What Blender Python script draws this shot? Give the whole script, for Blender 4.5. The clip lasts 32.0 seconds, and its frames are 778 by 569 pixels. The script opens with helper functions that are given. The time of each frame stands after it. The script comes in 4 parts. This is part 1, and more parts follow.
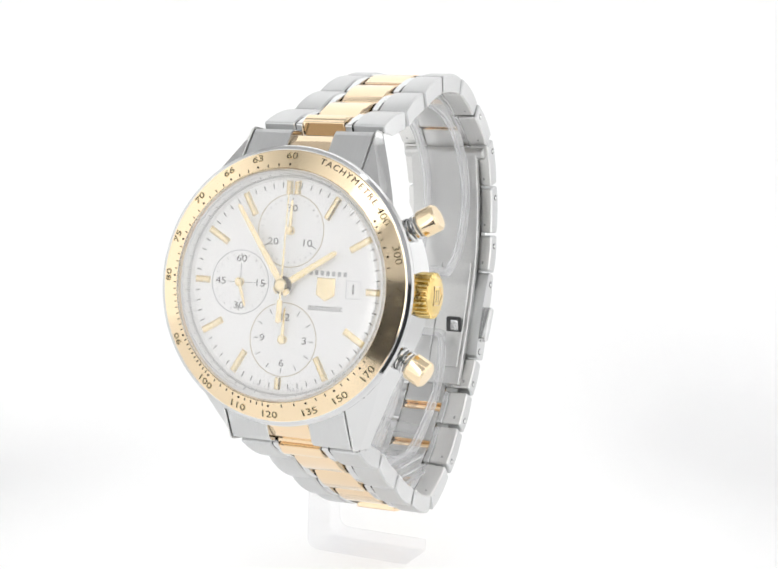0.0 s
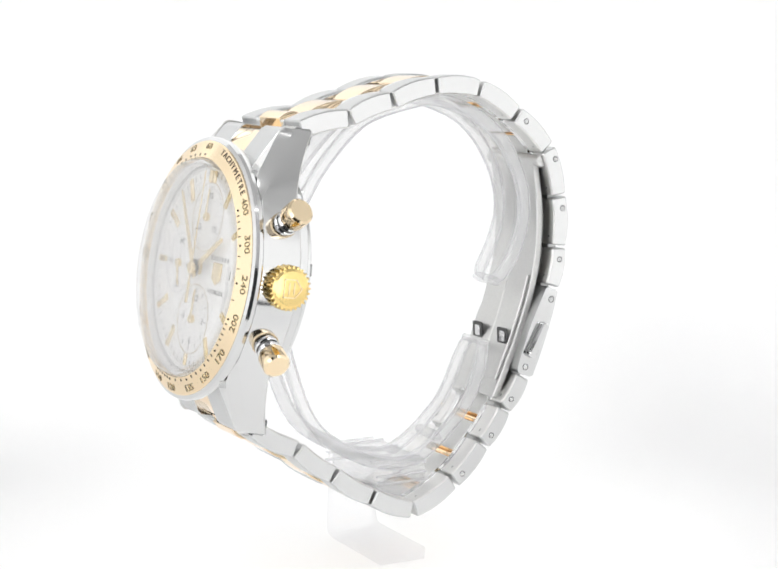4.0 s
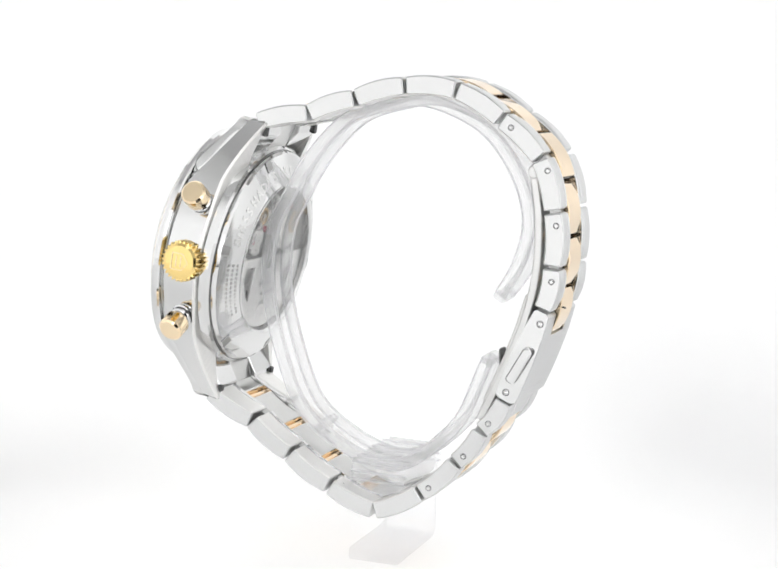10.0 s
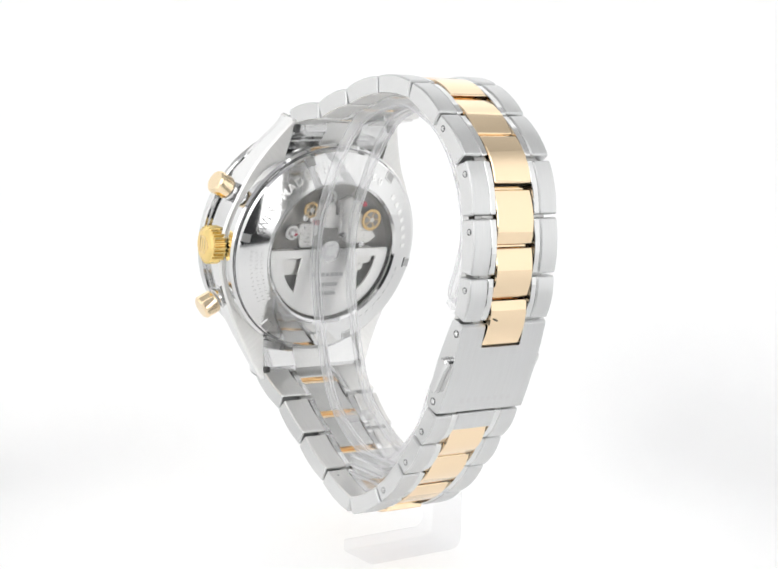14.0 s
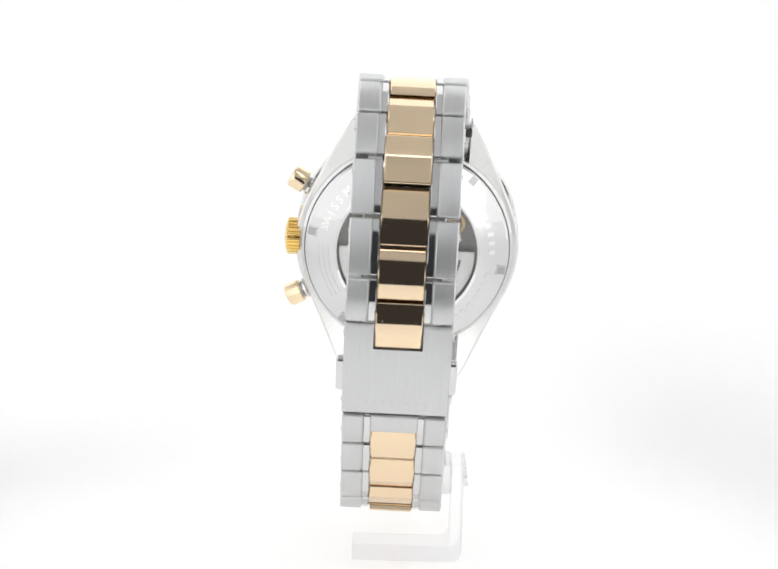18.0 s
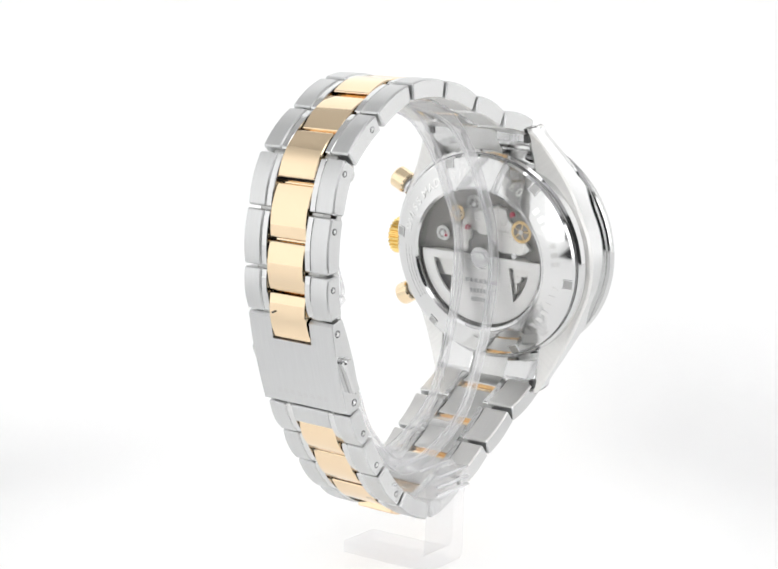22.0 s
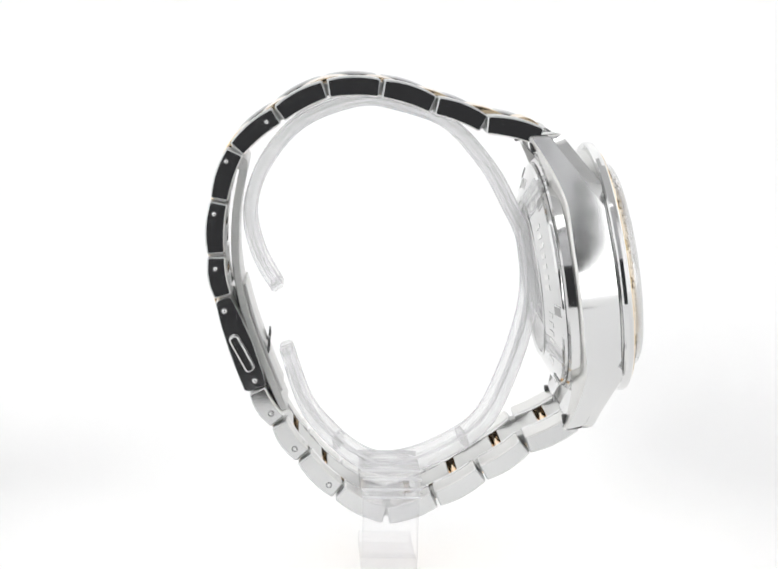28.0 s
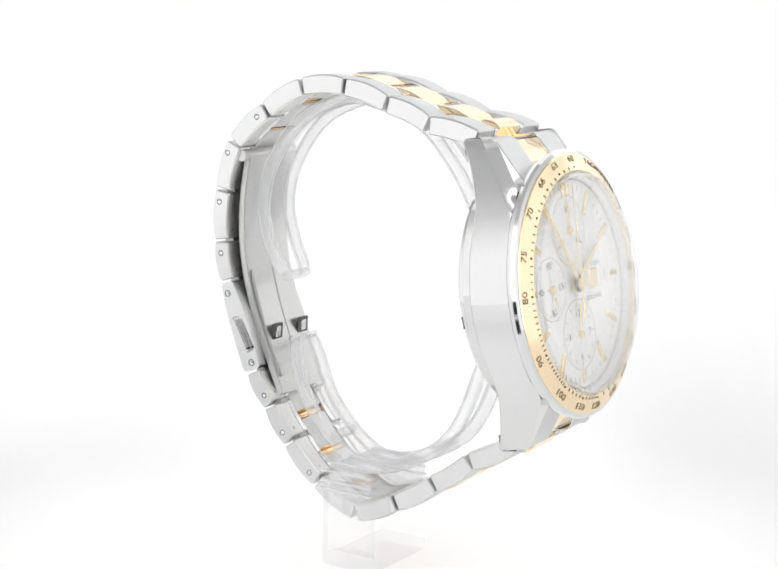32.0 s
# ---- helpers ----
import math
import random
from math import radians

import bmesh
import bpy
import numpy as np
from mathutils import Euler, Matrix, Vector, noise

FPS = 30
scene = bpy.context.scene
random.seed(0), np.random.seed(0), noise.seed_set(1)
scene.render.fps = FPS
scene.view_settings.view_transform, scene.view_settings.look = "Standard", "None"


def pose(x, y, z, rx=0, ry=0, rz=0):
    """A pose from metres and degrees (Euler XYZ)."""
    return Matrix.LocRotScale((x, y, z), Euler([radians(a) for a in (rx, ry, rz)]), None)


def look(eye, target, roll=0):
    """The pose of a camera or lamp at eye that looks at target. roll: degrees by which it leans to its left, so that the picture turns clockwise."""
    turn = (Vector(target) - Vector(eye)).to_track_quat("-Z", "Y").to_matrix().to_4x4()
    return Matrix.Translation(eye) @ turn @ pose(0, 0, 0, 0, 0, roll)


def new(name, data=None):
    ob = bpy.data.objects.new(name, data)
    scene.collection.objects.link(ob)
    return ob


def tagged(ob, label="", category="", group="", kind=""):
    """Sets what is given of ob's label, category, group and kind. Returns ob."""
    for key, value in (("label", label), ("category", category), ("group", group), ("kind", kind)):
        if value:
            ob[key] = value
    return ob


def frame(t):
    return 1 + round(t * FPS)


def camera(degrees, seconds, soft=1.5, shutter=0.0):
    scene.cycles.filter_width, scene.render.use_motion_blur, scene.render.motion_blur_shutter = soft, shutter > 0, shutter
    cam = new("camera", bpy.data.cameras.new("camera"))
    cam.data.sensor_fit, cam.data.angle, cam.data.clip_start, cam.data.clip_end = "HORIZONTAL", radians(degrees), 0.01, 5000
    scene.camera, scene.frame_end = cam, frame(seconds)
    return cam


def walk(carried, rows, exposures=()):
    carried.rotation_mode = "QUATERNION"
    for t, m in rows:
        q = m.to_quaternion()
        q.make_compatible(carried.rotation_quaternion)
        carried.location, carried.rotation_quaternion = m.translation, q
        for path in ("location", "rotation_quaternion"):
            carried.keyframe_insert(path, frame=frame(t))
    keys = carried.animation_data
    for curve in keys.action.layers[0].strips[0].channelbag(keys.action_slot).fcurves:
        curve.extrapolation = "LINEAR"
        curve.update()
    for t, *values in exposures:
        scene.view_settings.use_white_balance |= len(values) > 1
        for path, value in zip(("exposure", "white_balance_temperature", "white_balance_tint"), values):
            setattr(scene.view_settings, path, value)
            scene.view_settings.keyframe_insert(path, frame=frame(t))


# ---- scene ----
# ---------------------------------------------------------------- camera
# Millimetres are used inside the builders and turned into metres when a mesh is made.
MM = 0.001
EYE = Vector((0.0, -0.25923, 0.08584))
PAN, TILT, ROLL = radians(-0.148), radians(8.938), 1.642
cam = camera(26.917, 32.0, soft=1.8)
AIM = EYE + Vector((math.sin(PAN), math.cos(PAN), -math.tan(TILT)))
walk(cam, [(0.0, look(EYE, AIM, ROLL)), (32.0, look(EYE, AIM, ROLL))])

# ---------------------------------------------------------------- light
scene.view_settings.exposure = 0.94
world = bpy.data.worlds.new("dark_room")
world.use_nodes = True
world.node_tree.nodes["Background"].inputs["Color"].default_value = (0.022, 0.022, 0.023, 1)
scene.world = world
CEILING_GLOW, SIDE_GLOW, FRONT_GLOW, TABLE_GLOW = 0.08, 0.40, 1.10, 0.11
BACK_GLOW = 0.088


# ---------------------------------------------------------------- materials
def material(name, colour, metallic=0.0, rough=0.5, grain=None, bump=0.0, spots=0.0, aniso=0.0, emit=0.0, glass=0.0, ior=1.45, spec=0.5):
    """Principled surface. grain: (x, y, z) stretch of a fine noise, per metre; spots: share by which a broad noise shifts the gloss."""
    m = bpy.data.materials.new(name)
    m.use_nodes = True
    t, b = m.node_tree, m.node_tree.nodes["Principled BSDF"]
    b.inputs["Base Color"].default_value = (*colour, 1)
    b.inputs["Metallic"].default_value = metallic
    b.inputs["Roughness"].default_value = rough
    b.inputs["IOR"].default_value = ior
    b.inputs["Specular IOR Level"].default_value = spec
    b.inputs["Transmission Weight"].default_value = glass
    b.inputs["Anisotropic"].default_value = aniso
    if emit:
        b.inputs["Emission Color"].default_value = (1, 1, 1, 1)
        b.inputs["Emission Strength"].default_value = emit
    pos = t.nodes.new("ShaderNodeTexCoord")
    if grain:
        mp = t.nodes.new("ShaderNodeMapping")
        mp.inputs["Scale"].default_value = grain
        n = t.nodes.new("ShaderNodeTexNoise")
        n.inputs["Scale"].default_value, n.inputs["Detail"].default_value = 1.0, 3.0
        t.links.new(pos.outputs["Object"], mp.inputs["Vector"])
        t.links.new(mp.outputs["Vector"], n.inputs["Vector"])
        if bump:
            bp = t.nodes.new("ShaderNodeBump")
            bp.inputs["Strength"].default_value, bp.inputs["Distance"].default_value = bump, 0.00002
            t.links.new(n.outputs["Fac"], bp.inputs["Height"])
            t.links.new(bp.outputs["Normal"], b.inputs["Normal"])
        if metallic:
            tone, tint = t.nodes.new("ShaderNodeMapRange"), t.nodes.new("ShaderNodeVectorMath")
            for key, value in zip(("From Min", "From Max", "To Min", "To Max"), (0.3, 0.7, 0.97, 1.03)):
                tone.inputs[key].default_value = value
            tint.operation, tint.inputs[0].default_value = "SCALE", colour
            t.links.new(n.outputs["Fac"], tone.inputs["Value"])
            t.links.new(tone.outputs["Result"], tint.inputs["Scale"])
            t.links.new(tint.outputs["Vector"], b.inputs["Base Color"])
        rr = t.nodes.new("ShaderNodeMapRange")
        rr.inputs["To Min"].default_value, rr.inputs["To Max"].default_value = rough * 0.72, rough * 1.3
        t.links.new(n.outputs["Fac"], rr.inputs["Value"])
        t.links.new(rr.outputs["Result"], b.inputs["Roughness"])
    elif spots:
        n = t.nodes.new("ShaderNodeTexNoise")
        n.inputs["Scale"].default_value, n.inputs["Detail"].default_value = 240.0, 4.0
        t.links.new(pos.outputs["Object"], n.inputs["Vector"])
        rr = t.nodes.new("ShaderNodeMapRange")
        rr.inputs["To Min"].default_value, rr.inputs["To Max"].default_value = rough * (1 - spots), rough * (1 + spots)
        t.links.new(n.outputs["Fac"], rr.inputs["Value"])
        t.links.new(rr.outputs["Result"], b.inputs["Roughness"])
    return m


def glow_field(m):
    """Painted glow: round on the table, broad on the back, both fading outwards."""
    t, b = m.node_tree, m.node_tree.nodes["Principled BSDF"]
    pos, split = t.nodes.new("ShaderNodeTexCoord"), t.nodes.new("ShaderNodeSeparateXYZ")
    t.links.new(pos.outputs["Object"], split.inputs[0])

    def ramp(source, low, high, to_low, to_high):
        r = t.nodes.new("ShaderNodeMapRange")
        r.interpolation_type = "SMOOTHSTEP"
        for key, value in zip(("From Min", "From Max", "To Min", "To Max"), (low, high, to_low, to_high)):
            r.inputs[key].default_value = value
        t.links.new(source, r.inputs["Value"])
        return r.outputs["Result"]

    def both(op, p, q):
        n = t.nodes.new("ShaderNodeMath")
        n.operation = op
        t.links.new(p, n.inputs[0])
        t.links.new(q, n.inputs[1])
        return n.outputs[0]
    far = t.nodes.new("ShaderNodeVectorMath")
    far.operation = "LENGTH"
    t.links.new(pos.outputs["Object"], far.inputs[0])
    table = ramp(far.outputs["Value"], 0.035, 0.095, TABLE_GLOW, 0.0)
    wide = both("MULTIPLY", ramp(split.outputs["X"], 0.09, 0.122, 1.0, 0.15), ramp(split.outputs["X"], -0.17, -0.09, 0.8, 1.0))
    # painted glow is cut back at the low right of the sweep
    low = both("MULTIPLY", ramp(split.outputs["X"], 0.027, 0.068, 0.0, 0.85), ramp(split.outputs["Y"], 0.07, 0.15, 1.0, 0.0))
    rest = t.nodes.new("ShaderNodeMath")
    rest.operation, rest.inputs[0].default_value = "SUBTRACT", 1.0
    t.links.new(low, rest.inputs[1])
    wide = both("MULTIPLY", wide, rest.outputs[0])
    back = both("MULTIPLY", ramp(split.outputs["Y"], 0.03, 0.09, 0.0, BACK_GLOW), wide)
    # extra glow outside the view brightens reflections: high back, table front, far right
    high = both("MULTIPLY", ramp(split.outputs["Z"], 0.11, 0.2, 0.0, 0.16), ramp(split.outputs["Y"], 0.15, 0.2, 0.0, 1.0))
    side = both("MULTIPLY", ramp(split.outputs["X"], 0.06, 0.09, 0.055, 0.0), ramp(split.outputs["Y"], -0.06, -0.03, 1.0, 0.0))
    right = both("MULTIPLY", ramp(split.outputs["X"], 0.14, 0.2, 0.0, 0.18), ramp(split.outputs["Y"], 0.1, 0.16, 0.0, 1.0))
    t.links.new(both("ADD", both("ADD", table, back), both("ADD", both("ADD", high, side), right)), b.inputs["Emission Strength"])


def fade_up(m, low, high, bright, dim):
    """Paints the fabric's glow: strongest near the table, fading upwards and towards the back."""
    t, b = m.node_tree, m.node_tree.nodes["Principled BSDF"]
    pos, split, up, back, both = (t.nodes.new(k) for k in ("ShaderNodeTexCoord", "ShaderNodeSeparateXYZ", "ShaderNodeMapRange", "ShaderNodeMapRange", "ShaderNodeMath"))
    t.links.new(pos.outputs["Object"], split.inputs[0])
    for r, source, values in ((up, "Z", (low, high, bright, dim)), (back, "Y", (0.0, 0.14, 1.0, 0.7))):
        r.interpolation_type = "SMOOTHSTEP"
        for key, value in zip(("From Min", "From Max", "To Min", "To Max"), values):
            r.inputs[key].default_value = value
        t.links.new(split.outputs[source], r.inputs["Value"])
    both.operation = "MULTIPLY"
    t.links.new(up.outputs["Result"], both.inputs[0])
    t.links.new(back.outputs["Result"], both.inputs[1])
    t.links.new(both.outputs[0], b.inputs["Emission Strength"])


STEEL = (0.69, 0.692, 0.69)
BRUSHED = (0.62, 0.625, 0.625)
GOLD = (0.88, 0.70, 0.485)
steel_polished = material("polished_steel", STEEL, 1, 0.085, spots=0.4)
steel_brushed = material("brushed_steel", BRUSHED, 1, 0.38, grain=(250, 250, 6000), bump=0.35)
end_brushed = material("brushed_end_steel", BRUSHED, 1, 0.38, grain=(6000, 250, 250), bump=0.35)
link_inside = material("satin_link_inside", (0.78, 0.775, 0.76), 1, 0.36, grain=(300, 300, 9000), bump=0.08)
steel_satin = material("satin_steel", (0.62, 0.62, 0.61), 1, 0.32, grain=(2500, 2500, 2500), bump=0.1)
# darker grey paints the shade inside slots, grooves and pressed marks
slot_grey = material("slot_shade_steel", (0.42, 0.42, 0.415), 1, 0.35, spots=0.3)
knuckle_steel = material("hinge_knuckle_steel", (0.5, 0.5, 0.49), 1, 0.3, spots=0.3)
stamp_grey = material("etched_steel", (0.60, 0.60, 0.60), 1, 0.3)
# near-black colour paints the shade in recesses, gaps and holes
steel_dark = material("recess_shade_steel", (0.10, 0.10, 0.10), 1, 0.4, spots=0.3)
gold_polished = material("polished_gold", GOLD, 1, 0.07, spots=0.5)
gold_bezel = material("yellow_polished_gold", (0.90, 0.735, 0.505), 1, 0.125, spots=0.4)
gold_yellow = material("yellow_gold", (0.88, 0.66, 0.27), 1, 0.17, spots=0.4)
gold_index = material("gold_index", (0.88, 0.73, 0.45), 1, 0.22, spots=0.3)
engraving = material("dark_engraving", (0.05, 0.034, 0.02), 0, 0.6, spec=0.2)
print_grey = material("grey_print", (0.13, 0.125, 0.12), 0, 0.5)
print_pale = material("pale_print", (0.42, 0.42, 0.43), 0, 0.5)
print_faint = material("faint_print", (0.55, 0.55, 0.56), 0, 0.5)
dial_silver = material("silver_dial", (0.96, 0.955, 0.945), 0.1, 0.32, spots=0.2)
ring_tan = material("tan_print", (0.50, 0.42, 0.28), 0, 0.5)
dial_white = material("white_flange", (0.95, 0.945, 0.935), 0.05, 0.4, spots=0.2)
stroke_steel = material("etched_stroke_steel", (0.69, 0.69, 0.685), 1, 0.12, spots=0.3)
back_print = material("frosted_engraving", (0.84, 0.84, 0.83), 1, 0.27)
movement_plate = material("rhodium_plate", (0.80, 0.79, 0.765), 1, 0.3, grain=(1800, 1800, 1800), bump=0.3)
# dark base colour paints the shade between bridges and inside wheels
movement_dark = material("movement_gap_shade", (0.23, 0.22, 0.205), 1, 0.4, grain=(1500, 1500, 1500), bump=0.3)
rotor_satin = material("rotor_satin", (0.88, 0.875, 0.86), 1, 0.42, grain=(2500, 2500, 2500), bump=0.1)
brass = material("brass_wheel", (0.75, 0.52, 0.22), 1, 0.25, spots=0.3)
ruby = material("ruby_jewel", (0.55, 0.06, 0.10), 0, 0.1)


def clear(name, tint, solid=0.0, rough=0.0, least=0.04, power=5.0, haze=0.0, most=0.9):
    """Clear pane: see-through with a real gloss; solid: share that also bends the light."""
    m = bpy.data.materials.new(name)
    m.use_nodes = True
    t = m.node_tree
    t.nodes.remove(t.nodes["Principled BSDF"])
    out = t.nodes["Material Output"]
    thru, gloss, mix, fres = (t.nodes.new(k) for k in ("ShaderNodeBsdfTransparent", "ShaderNodeBsdfGlossy", "ShaderNodeMixShader", "ShaderNodeLayerWeight"))
    steep, part_gloss = t.nodes.new("ShaderNodeMath"), t.nodes.new("ShaderNodeMapRange")
    steep.operation, steep.inputs[1].default_value = "POWER", power
    part_gloss.inputs["To Min"].default_value, part_gloss.inputs["To Max"].default_value = least, most
    thru.inputs["Color"].default_value = (*tint, 1)
    gloss.inputs["Roughness"].default_value = rough
    fres.inputs["Blend"].default_value = 0.5
    t.links.new(fres.outputs["Facing"], steep.inputs[0])
    t.links.new(steep.outputs[0], part_gloss.inputs["Value"])
    t.links.new(part_gloss.outputs["Result"], mix.inputs[0])
    t.links.new(thru.outputs[0], mix.inputs[1])
    t.links.new(gloss.outputs[0], mix.inputs[2])
    last = mix
    if solid:
        bend, both = t.nodes.new("ShaderNodeBsdfGlass"), t.nodes.new("ShaderNodeMixShader")
        bend.inputs["IOR"].default_value, bend.inputs["Roughness"].default_value = 1.49, 0.0
        both.inputs[0].default_value = solid
        t.links.new(mix.outputs[0], both.inputs[1])
        t.links.new(bend.outputs[0], both.inputs[2])
        last = both
    if haze:
        milk, dull, blend, both = (t.nodes.new(k) for k in ("ShaderNodeBsdfTranslucent", "ShaderNodeBsdfDiffuse", "ShaderNodeMixShader", "ShaderNodeMixShader"))
        for n in (milk, dull):
            n.inputs["Color"].default_value = (0.985, 0.985, 0.99, 1)
        blend.inputs[0].default_value = 0.5
        t.links.new(milk.outputs[0], blend.inputs[1])
        t.links.new(dull.outputs[0], blend.inputs[2])
        both.inputs[0].default_value = haze
        t.links.new(last.outputs[0], both.inputs[1])
        t.links.new(blend.outputs[0], both.inputs[2])
        last = both
    t.links.new(last.outputs[0], out.inputs["Surface"])
    return m


sapphire = clear("sapphire_glass", (0.995, 0.995, 0.995), least=0.13, power=3.0)
back_glass = clear("back_sapphire", (0.99, 0.99, 0.99), least=0.07, power=4.0)
acrylic = clear("clear_acrylic", (0.999, 0.999, 1.0), 0.0, 0.02, 0.03, 4.0, 0.055, 0.3)
acrylic_leg = clear("clear_acrylic_leg", (0.997, 0.997, 1.0), 0.05, 0.02, 0.04, 3.0, 0.03, 0.5)
acrylic_block = clear("frosted_acrylic_block", (0.998, 0.998, 1.0), 0.05, 0.1, 0.08, 3.0, 0.17, 0.6)
# milky share paints the light that ring edges and rims catch
acrylic_edge = clear("milky_edge_acrylic", (0.995, 0.995, 1.0), 0.03, 0.1, 0.08, 3.0, 0.3, 0.5)
acrylic_rim = clear("milky_rim_acrylic", (0.998, 0.998, 1.0), 0.03, 0.1, 0.06, 3.0, 0.21, 0.5)
sweep_white = material("glow_painted_white_sweep", (0.90, 0.90, 0.90), 0, 0.4, grain=(60, 60, 60), spec=0.25, emit=TABLE_GLOW)
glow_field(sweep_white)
tent_top = material("dim_grey_tent_ceiling", (0.4, 0.4, 0.4), 0, 0.9, emit=CEILING_GLOW)
tent_side = material("glow_painted_tent_fabric", (0.5, 0.5, 0.5), 0, 0.9, emit=SIDE_GLOW)
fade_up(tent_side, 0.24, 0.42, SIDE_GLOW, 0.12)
tent_front = material("tent_front_fabric", (0.5, 0.5, 0.5), 0, 0.9, emit=FRONT_GLOW)
card_grey = material("grey_reflection_card", (0.5, 0.5, 0.51), 0, 0.9, grain=(900, 900, 900), bump=0.2)


# ---------------------------------------------------------------- builders
def mesh_of(name, bm, mats, sharp=20):
    for v in bm.verts:
        v.co *= MM
    bmesh.ops.recalc_face_normals(bm, faces=bm.faces)
    for f in bm.faces:
        f.smooth = True
    me = bpy.data.meshes.new(name)
    bm.to_mesh(me)
    bm.free()
    for m in mats if isinstance(mats, (list, tuple)) else [mats]:
        me.materials.append(m)
    me.set_sharp_from_angle(angle=radians(sharp))
    return me


HOME = {}


def part(name, bm, mats, parent, label="", m=None, mesh=None):
    """One mesh object under a thing or under a part; m places it in its parent."""
    ob = new(name, mesh or mesh_of(name, bm, mats))
    m = m or Matrix()
    # never deeper than thing, part, sub-part
    while parent.parent and parent.parent.parent:
        m, parent = parent.matrix_basis @ m, parent.parent
    ob.parent = parent
    ob.matrix_basis = HOME.get(parent, Matrix()) @ m
    return tagged(ob, label=label)


def lathe(profile, seg=96, closed=True, bm=None):
    """Revolves (r, z) about the z axis; closed joins the last point to the first."""
    bm = bm or bmesh.new()
    rings = []
    for r, z in profile:
        if r < 1e-6:
            rings.append([bm.verts.new((0, 0, z))] * seg)
        else:
            rings.append([bm.verts.new((r * math.cos(6.28318531 * k / seg), r * math.sin(6.28318531 * k / seg), z)) for k in range(seg)])
    pairs = list(zip(rings, rings[1:])) + ([(rings[-1], rings[0])] if closed else [])
    for a, b in pairs:
        for k in range(seg):
            q = [a[k], a[(k + 1) % seg], b[(k + 1) % seg], b[k]]
            q = [v for i, v in enumerate(q) if v not in q[:i]]
            if len(q) > 2:
                bm.faces.new(q)
    return bm


def inset(outline, d):
    out, n = [], len(outline)
    area = sum(outline[i][0] * outline[(i + 1) % n][1] - outline[(i + 1) % n][0] * outline[i][1] for i in range(n))
    s = 1 if area > 0 else -1
    for i in range(n):
        a, b, c = (Vector(outline[(i + k) % n]) for k in (-1, 0, 1))
        e, f = (b - a).normalized(), (c - b).normalized()
        nrm = Vector((-(e.y + f.y), e.x + f.x))
        nrm = nrm.normalized() * s if nrm.length > 1e-6 else Vector((0, 0))
        k = max(0.4, abs(nrm.dot(Vector((-e.y, e.x)))))
        out.append(tuple(b + nrm * d / k))
    return out


def slab(outline, z0, z1, chamfer=0.0, bm=None, m=None):
    """A plate with an outline in x, y from z0 to z1, with chamfered rims; m turns it afterwards."""
    bm = bm or bmesh.new()
    small = inset(outline, chamfer) if chamfer else outline
    levels = [(small, z0), (outline, z0 + chamfer), (outline, z1 - chamfer), (small, z1)] if chamfer else [(outline, z0), (outline, z1)]
    rings = []
    for o, z in levels:
        rings.append([bm.verts.new((m @ Vector((x, y, z))) if m else (x, y, z)) for x, y in o])
    n = len(outline)
    for a, b in zip(rings, rings[1:]):
        for k in range(n):
            bm.faces.new((a[k], a[(k + 1) % n], b[(k + 1) % n], b[k]))
    bm.faces.new(rings[0][::-1])
    bm.faces.new(rings[-1])
    return bm


# Turns a slab's (x, y, z) into (z, x, y): an outline in the watch's y-z plane with thickness along x.
ACROSS = Matrix(((0, 0, 1, 0), (1, 0, 0, 0), (0, 1, 0, 0), (0, 0, 0, 1)))


def circle(r, n=32, cx=0.0, cy=0.0):
    return [(cx + r * math.cos(6.28318531 * k / n), cy + r * math.sin(6.28318531 * k / n)) for k in range(n)]


def rect(cx, cy, w, h, r=0.0, n=4):
    if not r:
        return [(cx - w / 2, cy - h / 2), (cx + w / 2, cy - h / 2), (cx + w / 2, cy + h / 2), (cx - w / 2, cy + h / 2)]
    pts = []
    for sx, sy, a0 in ((1, 1, 0), (-1, 1, 90), (-1, -1, 180), (1, -1, 270)):
        for k in range(n + 1):
            a = radians(a0 + 90 * k / n)
            pts.append((cx + sx * (w / 2 - r) + r * math.cos(a), cy + sy * (h / 2 - r) + r * math.sin(a)))
    return pts


def spline(pts, step=6):
    """A smooth open curve through 2-D points."""
    out, n = [], len(pts)
    for i in range(n - 1):
        p = [Vector(pts[min(max(i + k, 0), n - 1)]) for k in (-1, 0, 1, 2)]
        for s in range(step):
            t = s / step
            out.append(tuple(0.5 * (2 * p[1] + (p[2] - p[0]) * t + (2 * p[0] - 5 * p[1] + 4 * p[2] - p[3]) * t * t + (3 * p[1] - p[0] - 3 * p[2] + p[3]) * t ** 3)))
    return out + [tuple(pts[-1])]


def polar(r, deg):
    """Deg clockwise from twelve o'clock."""
    return r * math.sin(radians(deg)), r * math.cos(radians(deg))


def text_bm(words, size, depth=0.04, bold=0.0):
    cu = bpy.data.curves.new("words", "FONT")
    cu.body, cu.size, cu.extrude, cu.offset, cu.align_x, cu.align_y, cu.resolution_u = words, size, depth / 2, bold, "CENTER", "CENTER", 3
    ob = bpy.data.objects.new("words", cu)
    scene.collection.objects.link(ob)
    me = bpy.data.meshes.new_from_object(ob)
    bm = bmesh.new()
    bm.from_mesh(me)
    bpy.data.objects.remove(ob)
    bpy.data.curves.remove(cu)
    bpy.data.meshes.remove(me)
    return bm


